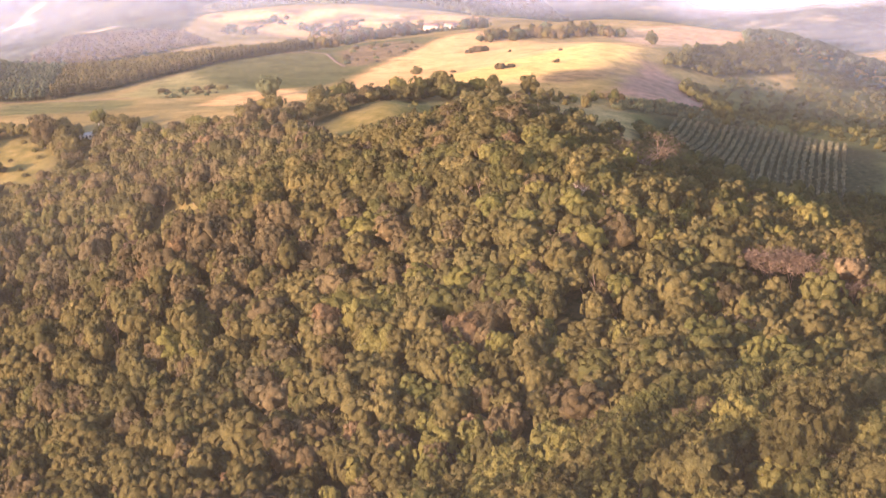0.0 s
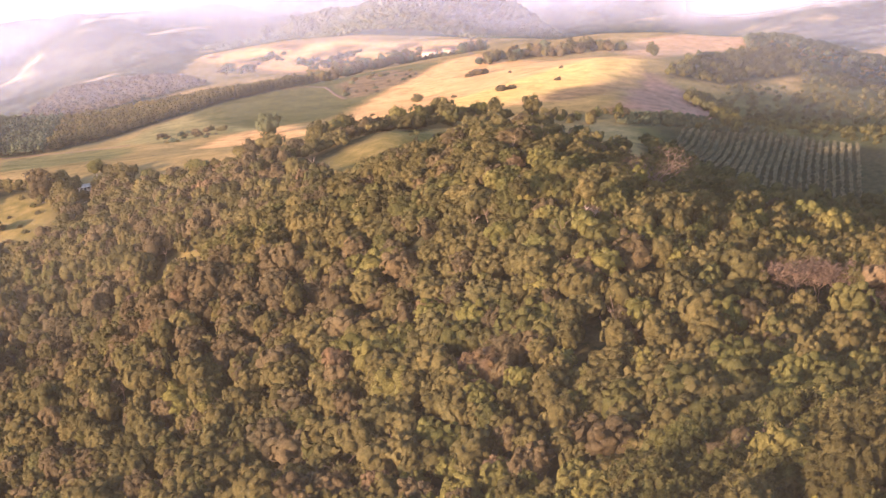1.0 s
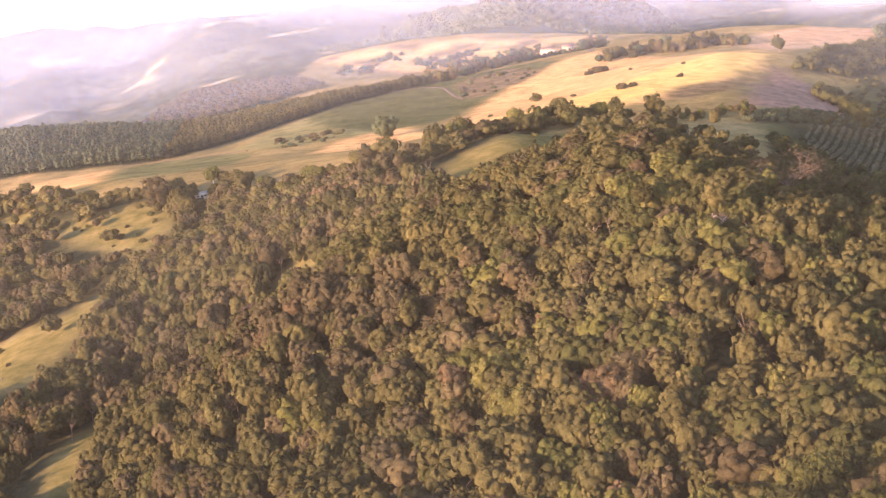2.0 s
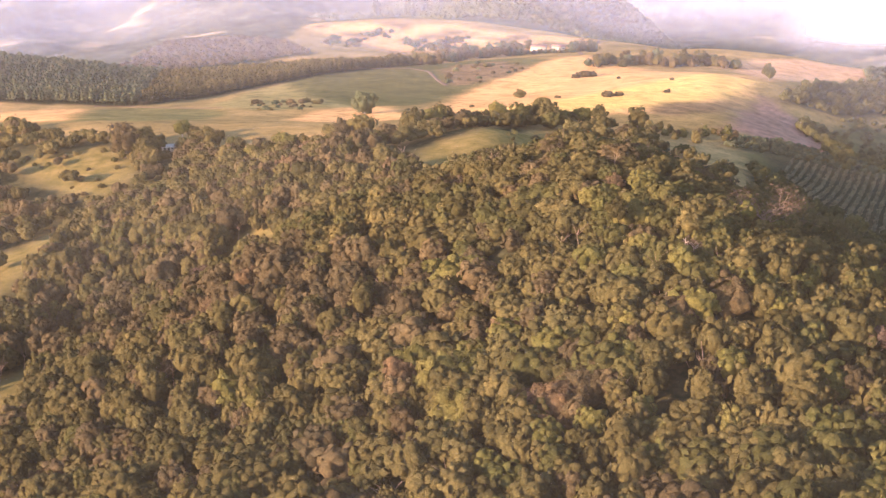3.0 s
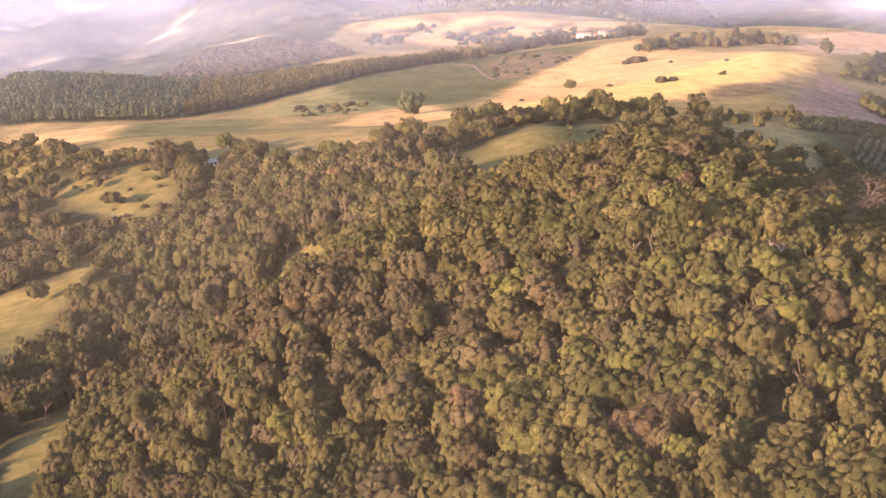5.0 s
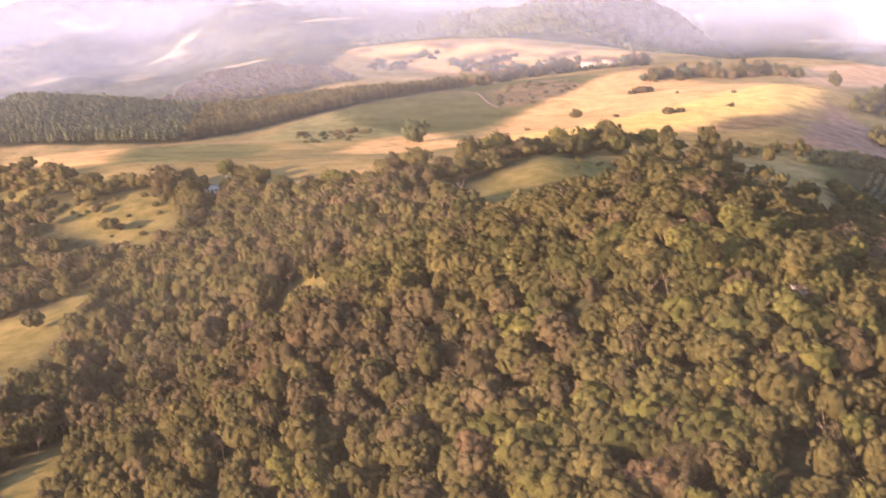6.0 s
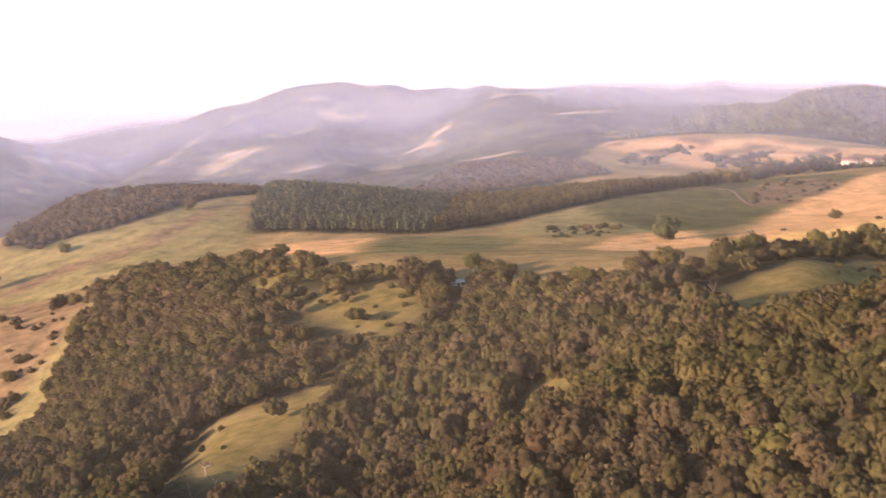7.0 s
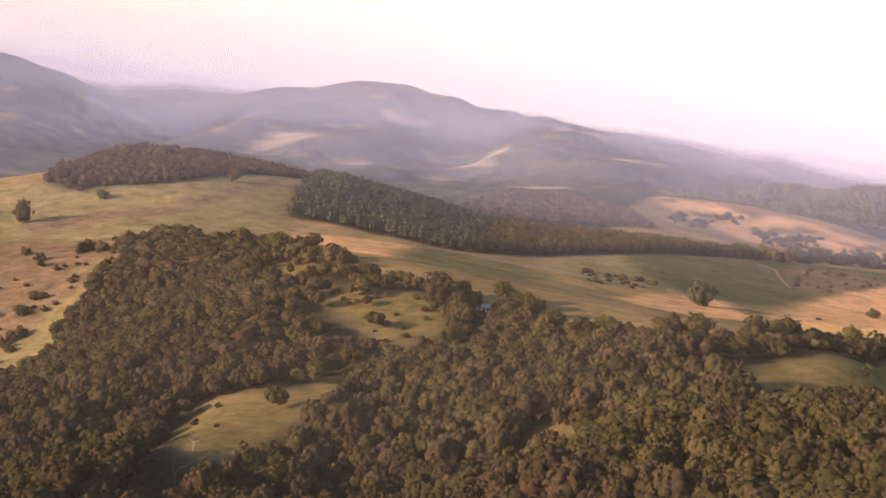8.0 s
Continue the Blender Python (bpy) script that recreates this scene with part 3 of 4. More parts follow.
# room kept for the trees that stand out: place and reach
CLEARED = ((71, 326, 7.5), (84, 266, 6), (91, 263, 3), (-9, 290, 3.5), (14, 266, 2.5), (-46, 352, 3), (-66, 421, 3), (46, 156, 5), (64, 150, 5), (50, 298, 2), (37, 312, 2), (-54, 352, 4), (-45, 311, 4), (2, 268, 4),
           (21, 262, 6), (-65, 347, 3), (-6, 296, 4), (-1, 285, 4), (87, 334, 3), (114, 327, 3), (61, 176, 5), (72, 182, 5), (-82, 444, 3), (-73, 454, 2.5))
KINDS = ("olive", "green", "bright", "brown", "russet")


def plant_forest():
    x, y = jittered(rng, -420, 190, -90, 450, 5.3)
    x2, y2 = jittered(rng, -420, 190, 450, 730, 4.6)
    x, y = np.concatenate([x, x2]), np.concatenate([y, y2])
    ok = inside(x + 7 * wavy(x, y, 11.0, 6.0), y + 9 * wavy(x, y, 13.0, 7.0), FOREST)
    for g in GLADES:
        for ahead in (0, 7, 14, 21, 28, 34) if g in (GLADE_TOP, GLADE_LOW, GLADE_LONG) else (0, 7, 14, 20):
            ok &= ~inside(x, y + ahead, g) | (rng.uniform(size=x.size) < (0.62 if g is GLADE_SHED else 0.55 if g is GLADE_WEST else 0.08))
    for west in (7, 14, 21):
        ok &= ~inside(x + west, y + 0.36 * west, GLADE_TOP) | (rng.uniform(size=x.size) < 0.2)
    for g in (GLADE_LONG, GLADE_LOW):
        for west in (7, 14, 21):
            ok &= ~inside(x + west, y + 0.36 * west, g) | (rng.uniform(size=x.size) < 0.6)
    heart = (y > 105) & (x < 0.38 * (y + 45) + 12) & (x > np.where(y < 330, -0.34 * (y + 40), -0.58 * (y - 60)))
    ok &= heart | (rng.uniform(size=x.size) < 0.2)
    ok &= ~((y > 520) & (x > -175) & (x < -95) & (rng.uniform(size=x.size) < 0.6))
    ok &= ~inside(x, y, CREST_SCRUB) | (rng.uniform(size=x.size) < 0.3)
    for lx, ly, reach in CLEARED:
        ok &= np.hypot(x - lx, (y - ly) * np.where(y < ly, 0.8, 1.0)) > reach
    x, y, heart = x[ok], y[ok], heart[ok]
    n = len(x)
    z = ground(x, y)
    size = np.clip(rng.normal(1.08, 0.22, n) * (1 + 0.16 * wavy(x, y, 17.0, 1.0)), 0.55, 1.7)
    size = size * np.interp(y, (380, 520), (1.0, 0.86))
    crest = np.exp(-(((x - 45) / 55) ** 2) - ((y - 370) / 75) ** 2)
    scales = np.stack([size, np.sqrt(size) * rng.uniform(0.85, 1.25, n) * (1.12 - 0.42 * crest) * np.interp(y, (470, 510), (1.0, 0.72))], 1)
    turns = rng.uniform(0, 6.28, n)
    # nearest trees lean to the darker green kind, in place of some shade
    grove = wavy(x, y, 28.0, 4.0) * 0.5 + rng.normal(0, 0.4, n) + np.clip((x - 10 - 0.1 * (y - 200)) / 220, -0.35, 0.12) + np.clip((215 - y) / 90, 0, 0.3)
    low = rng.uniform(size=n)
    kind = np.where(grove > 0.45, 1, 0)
    kind[(grove < -0.52)] = 3
    # extra pale-leaved trees lighten the east flank in place of sunlight
    kind[(low < 0.15) & (x > -10) & (y < 340)] = 2
    kind[low > 0.992] = 4
    tints = np.clip(rng.normal(0.5, 0.22, n), 0, 1)
    order = np.argsort(np.hypot(x - 40, y - 120))
    close = np.zeros(n, bool)
    close[order[:300]] = True
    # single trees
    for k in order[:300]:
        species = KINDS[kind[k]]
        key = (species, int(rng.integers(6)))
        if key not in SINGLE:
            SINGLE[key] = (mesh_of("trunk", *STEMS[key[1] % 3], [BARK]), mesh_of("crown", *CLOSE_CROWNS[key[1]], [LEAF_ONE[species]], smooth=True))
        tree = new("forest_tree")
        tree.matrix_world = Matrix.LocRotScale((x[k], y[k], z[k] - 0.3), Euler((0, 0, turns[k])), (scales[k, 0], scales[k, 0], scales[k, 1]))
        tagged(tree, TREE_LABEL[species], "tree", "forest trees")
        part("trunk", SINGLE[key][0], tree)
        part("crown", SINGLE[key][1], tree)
    upper = (y > 425) & (y < 620) & heart
    far = ((y > 425) & ~upper) | ~heart
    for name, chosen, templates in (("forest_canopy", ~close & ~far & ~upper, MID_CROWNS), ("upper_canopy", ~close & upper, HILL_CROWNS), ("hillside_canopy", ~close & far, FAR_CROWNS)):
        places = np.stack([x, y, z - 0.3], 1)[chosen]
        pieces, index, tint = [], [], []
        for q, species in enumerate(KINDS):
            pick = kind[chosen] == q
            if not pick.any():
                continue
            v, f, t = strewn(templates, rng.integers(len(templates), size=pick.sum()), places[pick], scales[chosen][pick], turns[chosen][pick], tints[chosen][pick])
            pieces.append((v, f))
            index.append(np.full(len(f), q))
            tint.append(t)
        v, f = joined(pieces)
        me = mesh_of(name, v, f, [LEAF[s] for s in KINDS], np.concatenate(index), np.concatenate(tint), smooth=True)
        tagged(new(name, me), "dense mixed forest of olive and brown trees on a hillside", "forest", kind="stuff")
    print("forest", n)


SINGLE = {}
TREE_LABEL = {
    "olive": "olive-green broadleaf tree in dense hillside forest",
    "green": "dark green broadleaf tree in dense hillside forest",
    "bright": "sunlit yellow-green broadleaf tree in hillside forest",
    "brown": "brownish half-dry broadleaf tree in hillside forest",
    "russet": "russet-leaved dry tree in hillside forest",
}
plant_forest()


def bare_limbs():
    """Dead and half-dead stems that show between the crowns."""
    r = np.random.default_rng(33)
    shapes = []
    for _ in range(7):
        lean = r.normal(0, 0.8, 2)
        tip = np.array([lean[0] * 1.7, lean[1] * 1.7, r.uniform(5.6, 7.6)])
        fork = np.array([lean[0] * 0.7, lean[1] * 0.7, 3.6])
        pieces = [tube([(0, 0, -0.5), fork, tip], [0.11, 0.08, 0.02], 3)]
        for _ in range(4):
            end = fork + np.array([*r.normal(0, 1.9, 2), r.uniform(1.4, 3.4)])
            pieces.append(tube([fork, (fork + end) / 2 + r.normal(0, 0.35, 3), end], [0.06, 0.05, 0.02], 3))
        shapes.append(joined(pieces))
    x, y = r.uniform(-150, 120, 1100), r.uniform(230, 480, 1100)
    ok = inside(x, y, FOREST) & (wavy(x, y, 24.0, 8.0) + r.normal(0, 0.5, 1100) > 0.25)
    for g in GLADES:
        ok &= ~inside(x, y + 6, g)
    x, y = x[ok], y[ok]
    n = len(x)
    size = r.uniform(0.75, 1.15, n)
    v, f, t = strewn(shapes, r.integers(7, size=n), np.stack([x, y, ground(x, y)], 1), np.stack([size, size], 1), r.uniform(0, 6.28, n), r.uniform(0, 1, n))
    tagged(new("bare_limbs", mesh_of("bare_limbs", v, f, [DRY_BARK], None, t)), "pale bare stems and limbs between forest crowns", "dead wood", kind="stuff")
    print("bare limbs", n)


bare_limbs()


# ---------------------------------------------------------------- plantations and far woods
def wood(name, rings, step, template_set, species, size, label, seed, category="plantation"):
    r = np.random.default_rng(seed)
    pts = []
    for ring in rings:
        a = np.array(ring)
        x, y = jittered(r, a[:, 0].min(), a[:, 0].max(), a[:, 1].min(), a[:, 1].max(), step)
        ok = inside(x, y, ring)
        pts.append(np.stack([x[ok], y[ok]], 1))
    p = np.concatenate(pts)
    n = len(p)
    s = size * np.clip(r.normal(1, 0.13, (n, 1)), 0.7, 1.3) * np.array([[1, 1]])
    s[:, 1] *= r.uniform(0.88, 1.1, n)
    places = np.stack([p[:, 0], p[:, 1], ground(p[:, 0], p[:, 1]) - 0.3], 1)
    v, f, t = strewn(template_set, r.integers(len(template_set), size=n), places, s, r.uniform(0, 6.28, n), np.clip(r.normal(0.5, 0.25, n), 0, 1))
    tagged(new(name, mesh_of(name, v, f, [LEAF[species]], None, t, smooth=True)), label, category, kind="stuff")
    print(name, n, len(f))




def gum_crown(r):
    """A slim bare stem under a tall pointed crown of leaf sprays."""
    pieces = [tube([(0, 0, -0.5), (0, 0, 4.0)], [0.14, 0.09], 3)]
    for k in range(3):
        u = k / 2
        c = np.array([r.normal(0, 0.28), r.normal(0, 0.28), 3.1 + 3.1 * u])
        pieces.append((ICO_V * np.array([1.5 - 0.55 * u, 1.5 - 0.55 * u, 1.0]) * r.uniform(0.8, 1.15, (12, 1)) + c, ICO_F))
    n = 15
    u = r.uniform(0, 1, n)
    a = r.uniform(0, 6.28, n)
    out = (1.7 - 0.8 * u) * r.uniform(0.8, 1.15, n)
    p = np.stack([out * np.cos(a), out * np.sin(a), 2.6 + 4.6 * u], 1)
    d = r.normal(0, 0.3, (n, 3, 3)) + np.array([(0, 0, 0.45), (0.25, 0.1, -0.25), (-0.25, -0.1, -0.25)])
    pieces.append(((p[:, None] + d).reshape(-1, 3), np.arange(3 * n).reshape(-1, 3)))
    return joined(pieces)


GUM = [gum_crown(rng) for _ in range(8)]
FAR_SCRUB = [crown(rng, 6.0, 4.5, 0.5, 3, 6, 1.0) for _ in range(6)]
SCRUB = [crown(rng, 6.0, 4.5, 0.5, 6, 12, 0.8) for _ in range(5)]
wood("gum_plantation", [PLANTED_WEST], 2.9, GUM, "gum", 1.0, "planted block of tall grey-green gum trees", 11)
wood("gum_plantation", [PLANTED_EAST], 3.0, GUM, "olive", 0.95, "planted block of tall olive gum trees", 12)
wood("knob_wood", [KNOB_WOOD], 5.6, FAR_SCRUB, "brown", 0.95, "brownish dry woodland on a knoll", 13, "woodland")
wood("valley_wood", [EAST_RIDGE_WOOD, VALLEY_WOOD, SHRUB_LINE], 4.8, FAR_CROWNS, "green", 0.72, "olive woodland on a shaded valley side", 14, "woodland")
wood("slope_scrub", [HEDGE], 3.4, SCRUB, "gum", 0.45, "dark low scrub along a shaded field", 18, "scrub")
# scrub also laid over the east face to darken it in place of shade
wood("slope_scrub", [SCRUB_SLOPE, EAST_FACE], 8.0, SCRUB, "green", 0.55, "scattered olive scrub on a shaded slope", 17, "scrub")
wood("crest_wood", [EAST_CREST_WOOD], 6.0, SCRUB, "gum", 0.8, "dark woodland on a shaded crest", 19, "woodland")
wood("peak_wood", [PEAK_WOOD], 8.6, FAR_SCRUB, "gum", 1.25, "dark woodland covering a distant rounded peak", 15, "woodland")
wood("brown_ridge_wood", [BROWN_RIDGE], 6.0, SCRUB, "brown", 0.6, "brown scrub woodland on a far ridge", 16, "woodland")


# ---------------------------------------------------------------- single trees
def field_tree(name, x, y, height, width, species, label, group="", pale=False, base=0.14, lobes=13, leaves=620, flat=1.0, limbs=6, seed=1, leaf=0.42):
    """One tree that can be told apart: forked trunk and a crown of leaf clumps."""
    base = base * 0.3 - 0.07 if base < 0.25 else base
    r = np.random.default_rng(seed + int(abs(x) * 7 + y))
    tree = new(name)
    tree.matrix_world = pose(x, y, float(ground(x, y)) - 0.2, 0, 0, r.uniform(0, 360))
    tagged(tree, label, "bush" if "bush" in name else "tree", group)
    part("trunk", mesh_of("trunk", *stem(r, height * 0.8, width * 0.85, 0.035 * height, limbs), [PALE_BARK if pale else BARK]), tree)
    part("crown", mesh_of("crown", *crown(r, width, height * (1 - base), height * base, lobes * 2 if lobes > 9 else lobes, int(leaves * 1.4), leaf * 0.8, flat), [LEAF_ONE[species]], smooth=True), tree)
    return tree


TWIG = plain("dry_twigs", (0.066, 0.043, 0.028), (0.108, 0.071, 0.047), 0.8, 0.9)


def bare_tree(x, y, height, width, label, bark, seed, flat=0.5, leafy=0.0, species="russet", twigs=1300, name="bare_tree"):
    """A tree without leaves: limbs fork three times and end in fine twigs."""
    height = height * 1.18
    r = np.random.default_rng(seed)
    tree = new(name)
    tree.matrix_world = pose(x, y, float(ground(x, y)) - 0.2, 0, 0, r.uniform(0, 360))
    tagged(tree, label, "tree")
    pieces, tips = [], []

    def grow(p, way, length, radius, depth):
        q = p + way * length
        pieces.append(tube([p, (p + q) / 2 + r.normal(0, 0.05 * length, 3), q], [radius, radius * 0.8, radius * 0.6], 4))
        tips.append(q)
        if depth:
            for _ in range(3 if depth > 1 else 2):
                w = way + r.normal(0, 0.62, 3) * np.array([1, 1, flat])
                w[2] = max(w[2], -0.05)
                grow(q, w / np.linalg.norm(w), length * r.uniform(0.6, 0.82), radius * 0.55, depth - 1)

    grow(np.array([0, 0, -0.8]), np.array([0.05, 0.0, 1.0]), height * 0.36, 0.022 * height, 0)
    for k in range(5):
        a = k * 1.26 + r.uniform(-0.3, 0.3)
        w = np.array([math.cos(a), math.sin(a), r.uniform(0.5, 1.0)])
        grow(np.array([0, 0, height * 0.27]), w / np.linalg.norm(w), width * 0.27, 0.013 * height, 2)
    limbs_v, limbs_f = joined(pieces)
    part("trunk", mesh_of("trunk", limbs_v, limbs_f, [bark]), tree)
    tips = np.array(tips)
    p = tips[r.integers(len(tips), size=twigs)] + r.normal(0, 0.09 * width, (twigs, 3)) * (1, 1, 0.5)
    way = r.normal(0, 1, (twigs, 3)) * (1, 1, 0.6)
    way /= np.linalg.norm(way, axis=1, keepdims=True)
    side = np.cross(way, r.normal(0, 1, (twigs, 3)))
    side /= np.linalg.norm(side, axis=1, keepdims=True)
    way, side = way * 0.8, side * 0.09
    v = np.stack([p - side, p + side, p + way], 1).reshape(-1, 3)
    part("twigs", mesh_of("twigs", v, np.arange(3 * twigs).reshape(-1, 3), [TWIG]), tree, "fine pinkish dry twigs")
    if leafy:
        part("crown", mesh_of("crown", *crown(r, width * 0.9, height * 0.4, height * 0.55, 30, int(600 * leafy), 0.3), [LEAF_ONE[species]], smooth=True), tree)
    return tree


bare_tree(71, 326, 11, 16, "leafless pinkish tree with spreading limbs on the crest", DRY_BARK, 3, flat=0.2, twigs=1100)
bare_tree(84, 266, 12, 12, "leafless reddish tree among yellow-green crowns", DRY_BARK, 4, flat=0.35, twigs=3000)
bare_tree(91, 263, 12.5, 9, "pale dry tree with dense bare twigs", DRY_BARK, 5, twigs=2600)
bare_tree(98, 255, 11, 9, "dry pinkish tree at the forest edge", DRY_BARK, 15, twigs=1700, leafy=0.3)
bare_tree(-9, 290, 10, 9, "leafless pink-grey tree in dark forest", DRY_BARK, 6, leafy=0.2)
bare_tree(-9, 284, 9, 7, "half-bare brown tree in dark forest", DRY_BARK, 7, leafy=0.3, species="brown")
bare_tree(14, 266, 10, 7, "bare many-stemmed tree in dark forest", DRY_BARK, 8)
bare_tree(-46, 352, 9, 7, "pale umbrella-shaped dry tree", DRY_BARK, 9, flat=0.3, leafy=0.45)
bare_tree(-66, 421, 8, 7, "pale pinkish leafless tree in a forest gully", DRY_BARK, 10, twigs=1700)
bare_tree(-73, 454, 7, 6, "small leafless pink tree on the hillside", DRY_BARK, 11)
bare_tree(46, 156, 9, 14, "broad flat-topped pinkish-brown tree", DRY_BARK, 12, flat=0.3, leafy=1.3, species="brown", twigs=300)
bare_tree(64, 150, 10, 13, "broad half-bare tree with pale limbs", DRY_BARK, 13, leafy=1.5, species="olive", twigs=250)
bare_tree(50, 298, 12, 6, "slender half-bare tree with a pale trunk", PALE_BARK, 16, leafy=0.7, species="olive", twigs=300)
bare_tree(37, 312, 10, 5, "slender pale-trunked tree among full crowns", PALE_BARK, 17, leafy=0.7, species="olive", twigs=300)
bare_tree(-144, 418, 8, 3.5, "slender dead tree with a white trunk in a glade", PALE_BARK, 18, twigs=120)
bare_tree(-158, 418, 8, 3.0, "slender dead tree with a white trunk", PALE_BARK, 19, twigs=120)

for x, y, h, w, kind, text in (
    (-54, 352, 7, 7, "russet", "orange-brown leafed tree in the forest"), (-57, 349, 6, 5, "russet", "orange-brown leafed tree in the forest"),
    (20, 262, 8, 9, "russet", "orange-brown dry thicket tree in the forest"), (25, 264, 8, 8, "brown", "tan dry thicket tree in the forest"),
    (16, 259, 7, 7, "russet", "orange-brown dry thicket tree in the forest"), (23, 258, 7, 7, "brown", "tan dry thicket tree in the forest"), (28, 268, 9, 7, "brown", "tan dry thicket tree in the forest"),
    (-65, 347, 8, 7, "bright", "light green palm-like tree in the forest"), (-6, 296, 11, 11, "bright", "large sunlit yellow-green tree"),
    (-1, 285, 11, 10, "bright", "large sunlit yellow-green tree"), (87, 334, 10, 7, "bright", "yellow-green tree on the forest edge"),
    (94, 330, 10, 6, "bright", "yellow-green tree on the forest edge"), (114, 327, 12, 7, "bright", "tall yellow-green tree above shaded forest"),
    (61, 176, 9, 12, "bright", "broad sunlit yellow-green tree"), (72, 182, 9, 11, "bright", "broad sunlit yellow-green tree"),
    (-82, 444, 8, 6, "olive", "tree with silvery leaves in a forest gully"),
    (-45, 311, 10, 8, "bright", "sunlit yellow-green tree in dark forest"), (-40, 306, 9, 6, "bright", "sunlit yellow-green tree in dark forest"), (2, 268, 10, 9, "bright", "large sunlit yellow-green tree"),
):
    field_tree("forest_tree", x, y, h * 0.95, w * 1.12, kind, text, seed=21, lobes=16, leaves=900, leaf=0.34)

field_tree("lone_tree", 191, 883, 9.5, 7.5, "green", "round dark green tree standing alone on a ridge", lobes=16, base=0.15, flat=0.9)
field_tree("field_tree", -35, 737, 11, 12, "gum", "large grey-green tree standing alone in pasture", lobes=18, leaves=900)
field_tree("field_bush", 45, 834, 4.5, 6, "olive", "small rounded bush on golden grass", base=0.05, lobes=7, leaves=250)
field_tree("edge_tree", 75, 573, 12, 8, "olive", "tall open-crowned tree above the forest edge", base=0.3, lobes=12, leaves=420)
field_tree("edge_tree", 60, 566, 10, 6, "olive", "tall tree with a narrow crown at the forest edge", base=0.3)
field_tree("edge_tree", 2, 548, 10, 8, "olive", "large round tree on the forest edge", lobes=16, leaves=800)
field_tree("edge_tree", -9, 530, 9, 9, "olive", "broad round tree on the forest edge", lobes=18, leaves=900)
field_tree("edge_tree", 41, 560, 9, 9, "olive", "broad pale olive tree on the forest edge", lobes=18, leaves=900)
field_tree("edge_tree", 31, 562, 9, 8, "green", "broad dark tree on the forest edge", lobes=16, leaves=800)
field_tree("edge_tree", -118, 572, 14, 11, "brown", "large dark brownish tree beside a glade", lobes=18, leaves=900)
field_tree("edge_tree", -110, 566, 10, 8, "olive", "dark olive tree beside a glade")
field_tree("edge_tree", -106, 560, 8, 6, "olive", "dark olive tree beside a glade")
field_tree("pasture_tree", -377, 760, 12, 9, "green", "dark round tree standing in west pasture", lobes=14)
field_tree("knoll_tree", -412, 1012, 9, 9, "gum", "large dark round tree on top of the wooded knoll", lobes=14)
field_tree("pasture_tree", -309, 874, 10, 8, "brown", "brownish tree at the top of the pasture")
field_tree("pasture_bush", -358, 808, 5, 7, "green", "dark bush on the pasture slope", base=0.05, lobes=8, leaves=300)
field_tree("pasture_bush", -311, 694, 4, 8, "brown", "low dark bush on dry pasture", base=0.05, lobes=8, leaves=300)
field_tree("pale_tree", 204, 774, 6, 6, "bright", "pale whitish-green tree on a shaded slope", base=0.1, lobes=8, leaves=300)
field_tree("cypress", -37, 2040, 34, 13, "gum", "tall dark column-shaped tree on a far saddle", base=0.05, lobes=12, leaves=120, leaf=1.6)
field_tree("cypress", -75, 2030, 26, 14, "gum", "tall dark tree on a far saddle", base=0.05, lobes=12, leaves=120, leaf=1.6)

r = np.random.default_rng(40)
# line of trees along the upper forest edge
for k in range(34):
    u = k / 33
    x = -95 + 150 * u + r.normal(0, 2.5)
    y = np.interp(x, (-95, -60, -14, 3, 30, 56), (588, 538, 522, 550, 570, 584)) + r.normal(0, 4)
    h = r.uniform(4.5, 9.5)
    field_tree("edge_tree", x, y, h, h * r.uniform(0.75, 1.1), ("olive", "bright", "olive", "brown")[int(r.integers(4))], "round olive tree in the line along the pasture", "trees along the pasture", base=0.34, lobes=14, leaves=260, leaf=0.4, pale=k % 3 == 0)
for k in range(46):
    x = -92 + 148 * k / 45 + r.normal(0, 2.5)
    y = np.interp(x, (-95, -60, -14, 3, 30, 56), (588, 538, 522, 550, 570, 584)) + r.normal(-3, 3)
    w = r.uniform(3, 6)
    field_tree("edge_bush", x, y, w * 0.7, w, ("olive", "brown", "green")[k % 3], "low olive bush under the trees along the pasture", "bushes along the pasture", base=0.02, lobes=7, leaves=110, leaf=0.5, limbs=3)
for k in range(60):
    x, y = r.uniform(32, 150), r.uniform(440, 580)
    if not inside(x, y, CREST_SCRUB):
        continue
    w = r.uniform(1.8, 4.5)
    field_tree("edge_bush", x, y, w * 0.6, w, ("olive", "brown", "olive", "gum")[k % 4], "low olive bush in thin grass behind the crest", "bushes behind the crest", base=0.02, lobes=10, leaves=60, leaf=0.4, limbs=3)
for k in range(20):
    x = 84 + 50 * k / 19 + r.normal(0, 2)
    y = 652 + 0.45 * (x - 84) + r.normal(0, 6)
    h = r.uniform(2.8, 6.0)
    field_tree("edge_tree", x, y, h, h * r.uniform(0.8, 1.2), ("olive", "bright", "olive", "brown")[k % 4], "small sunlit olive tree below the bare soil", "trees below the bare soil", base=0.15, lobes=11, leaves=90, leaf=0.4, limbs=4)
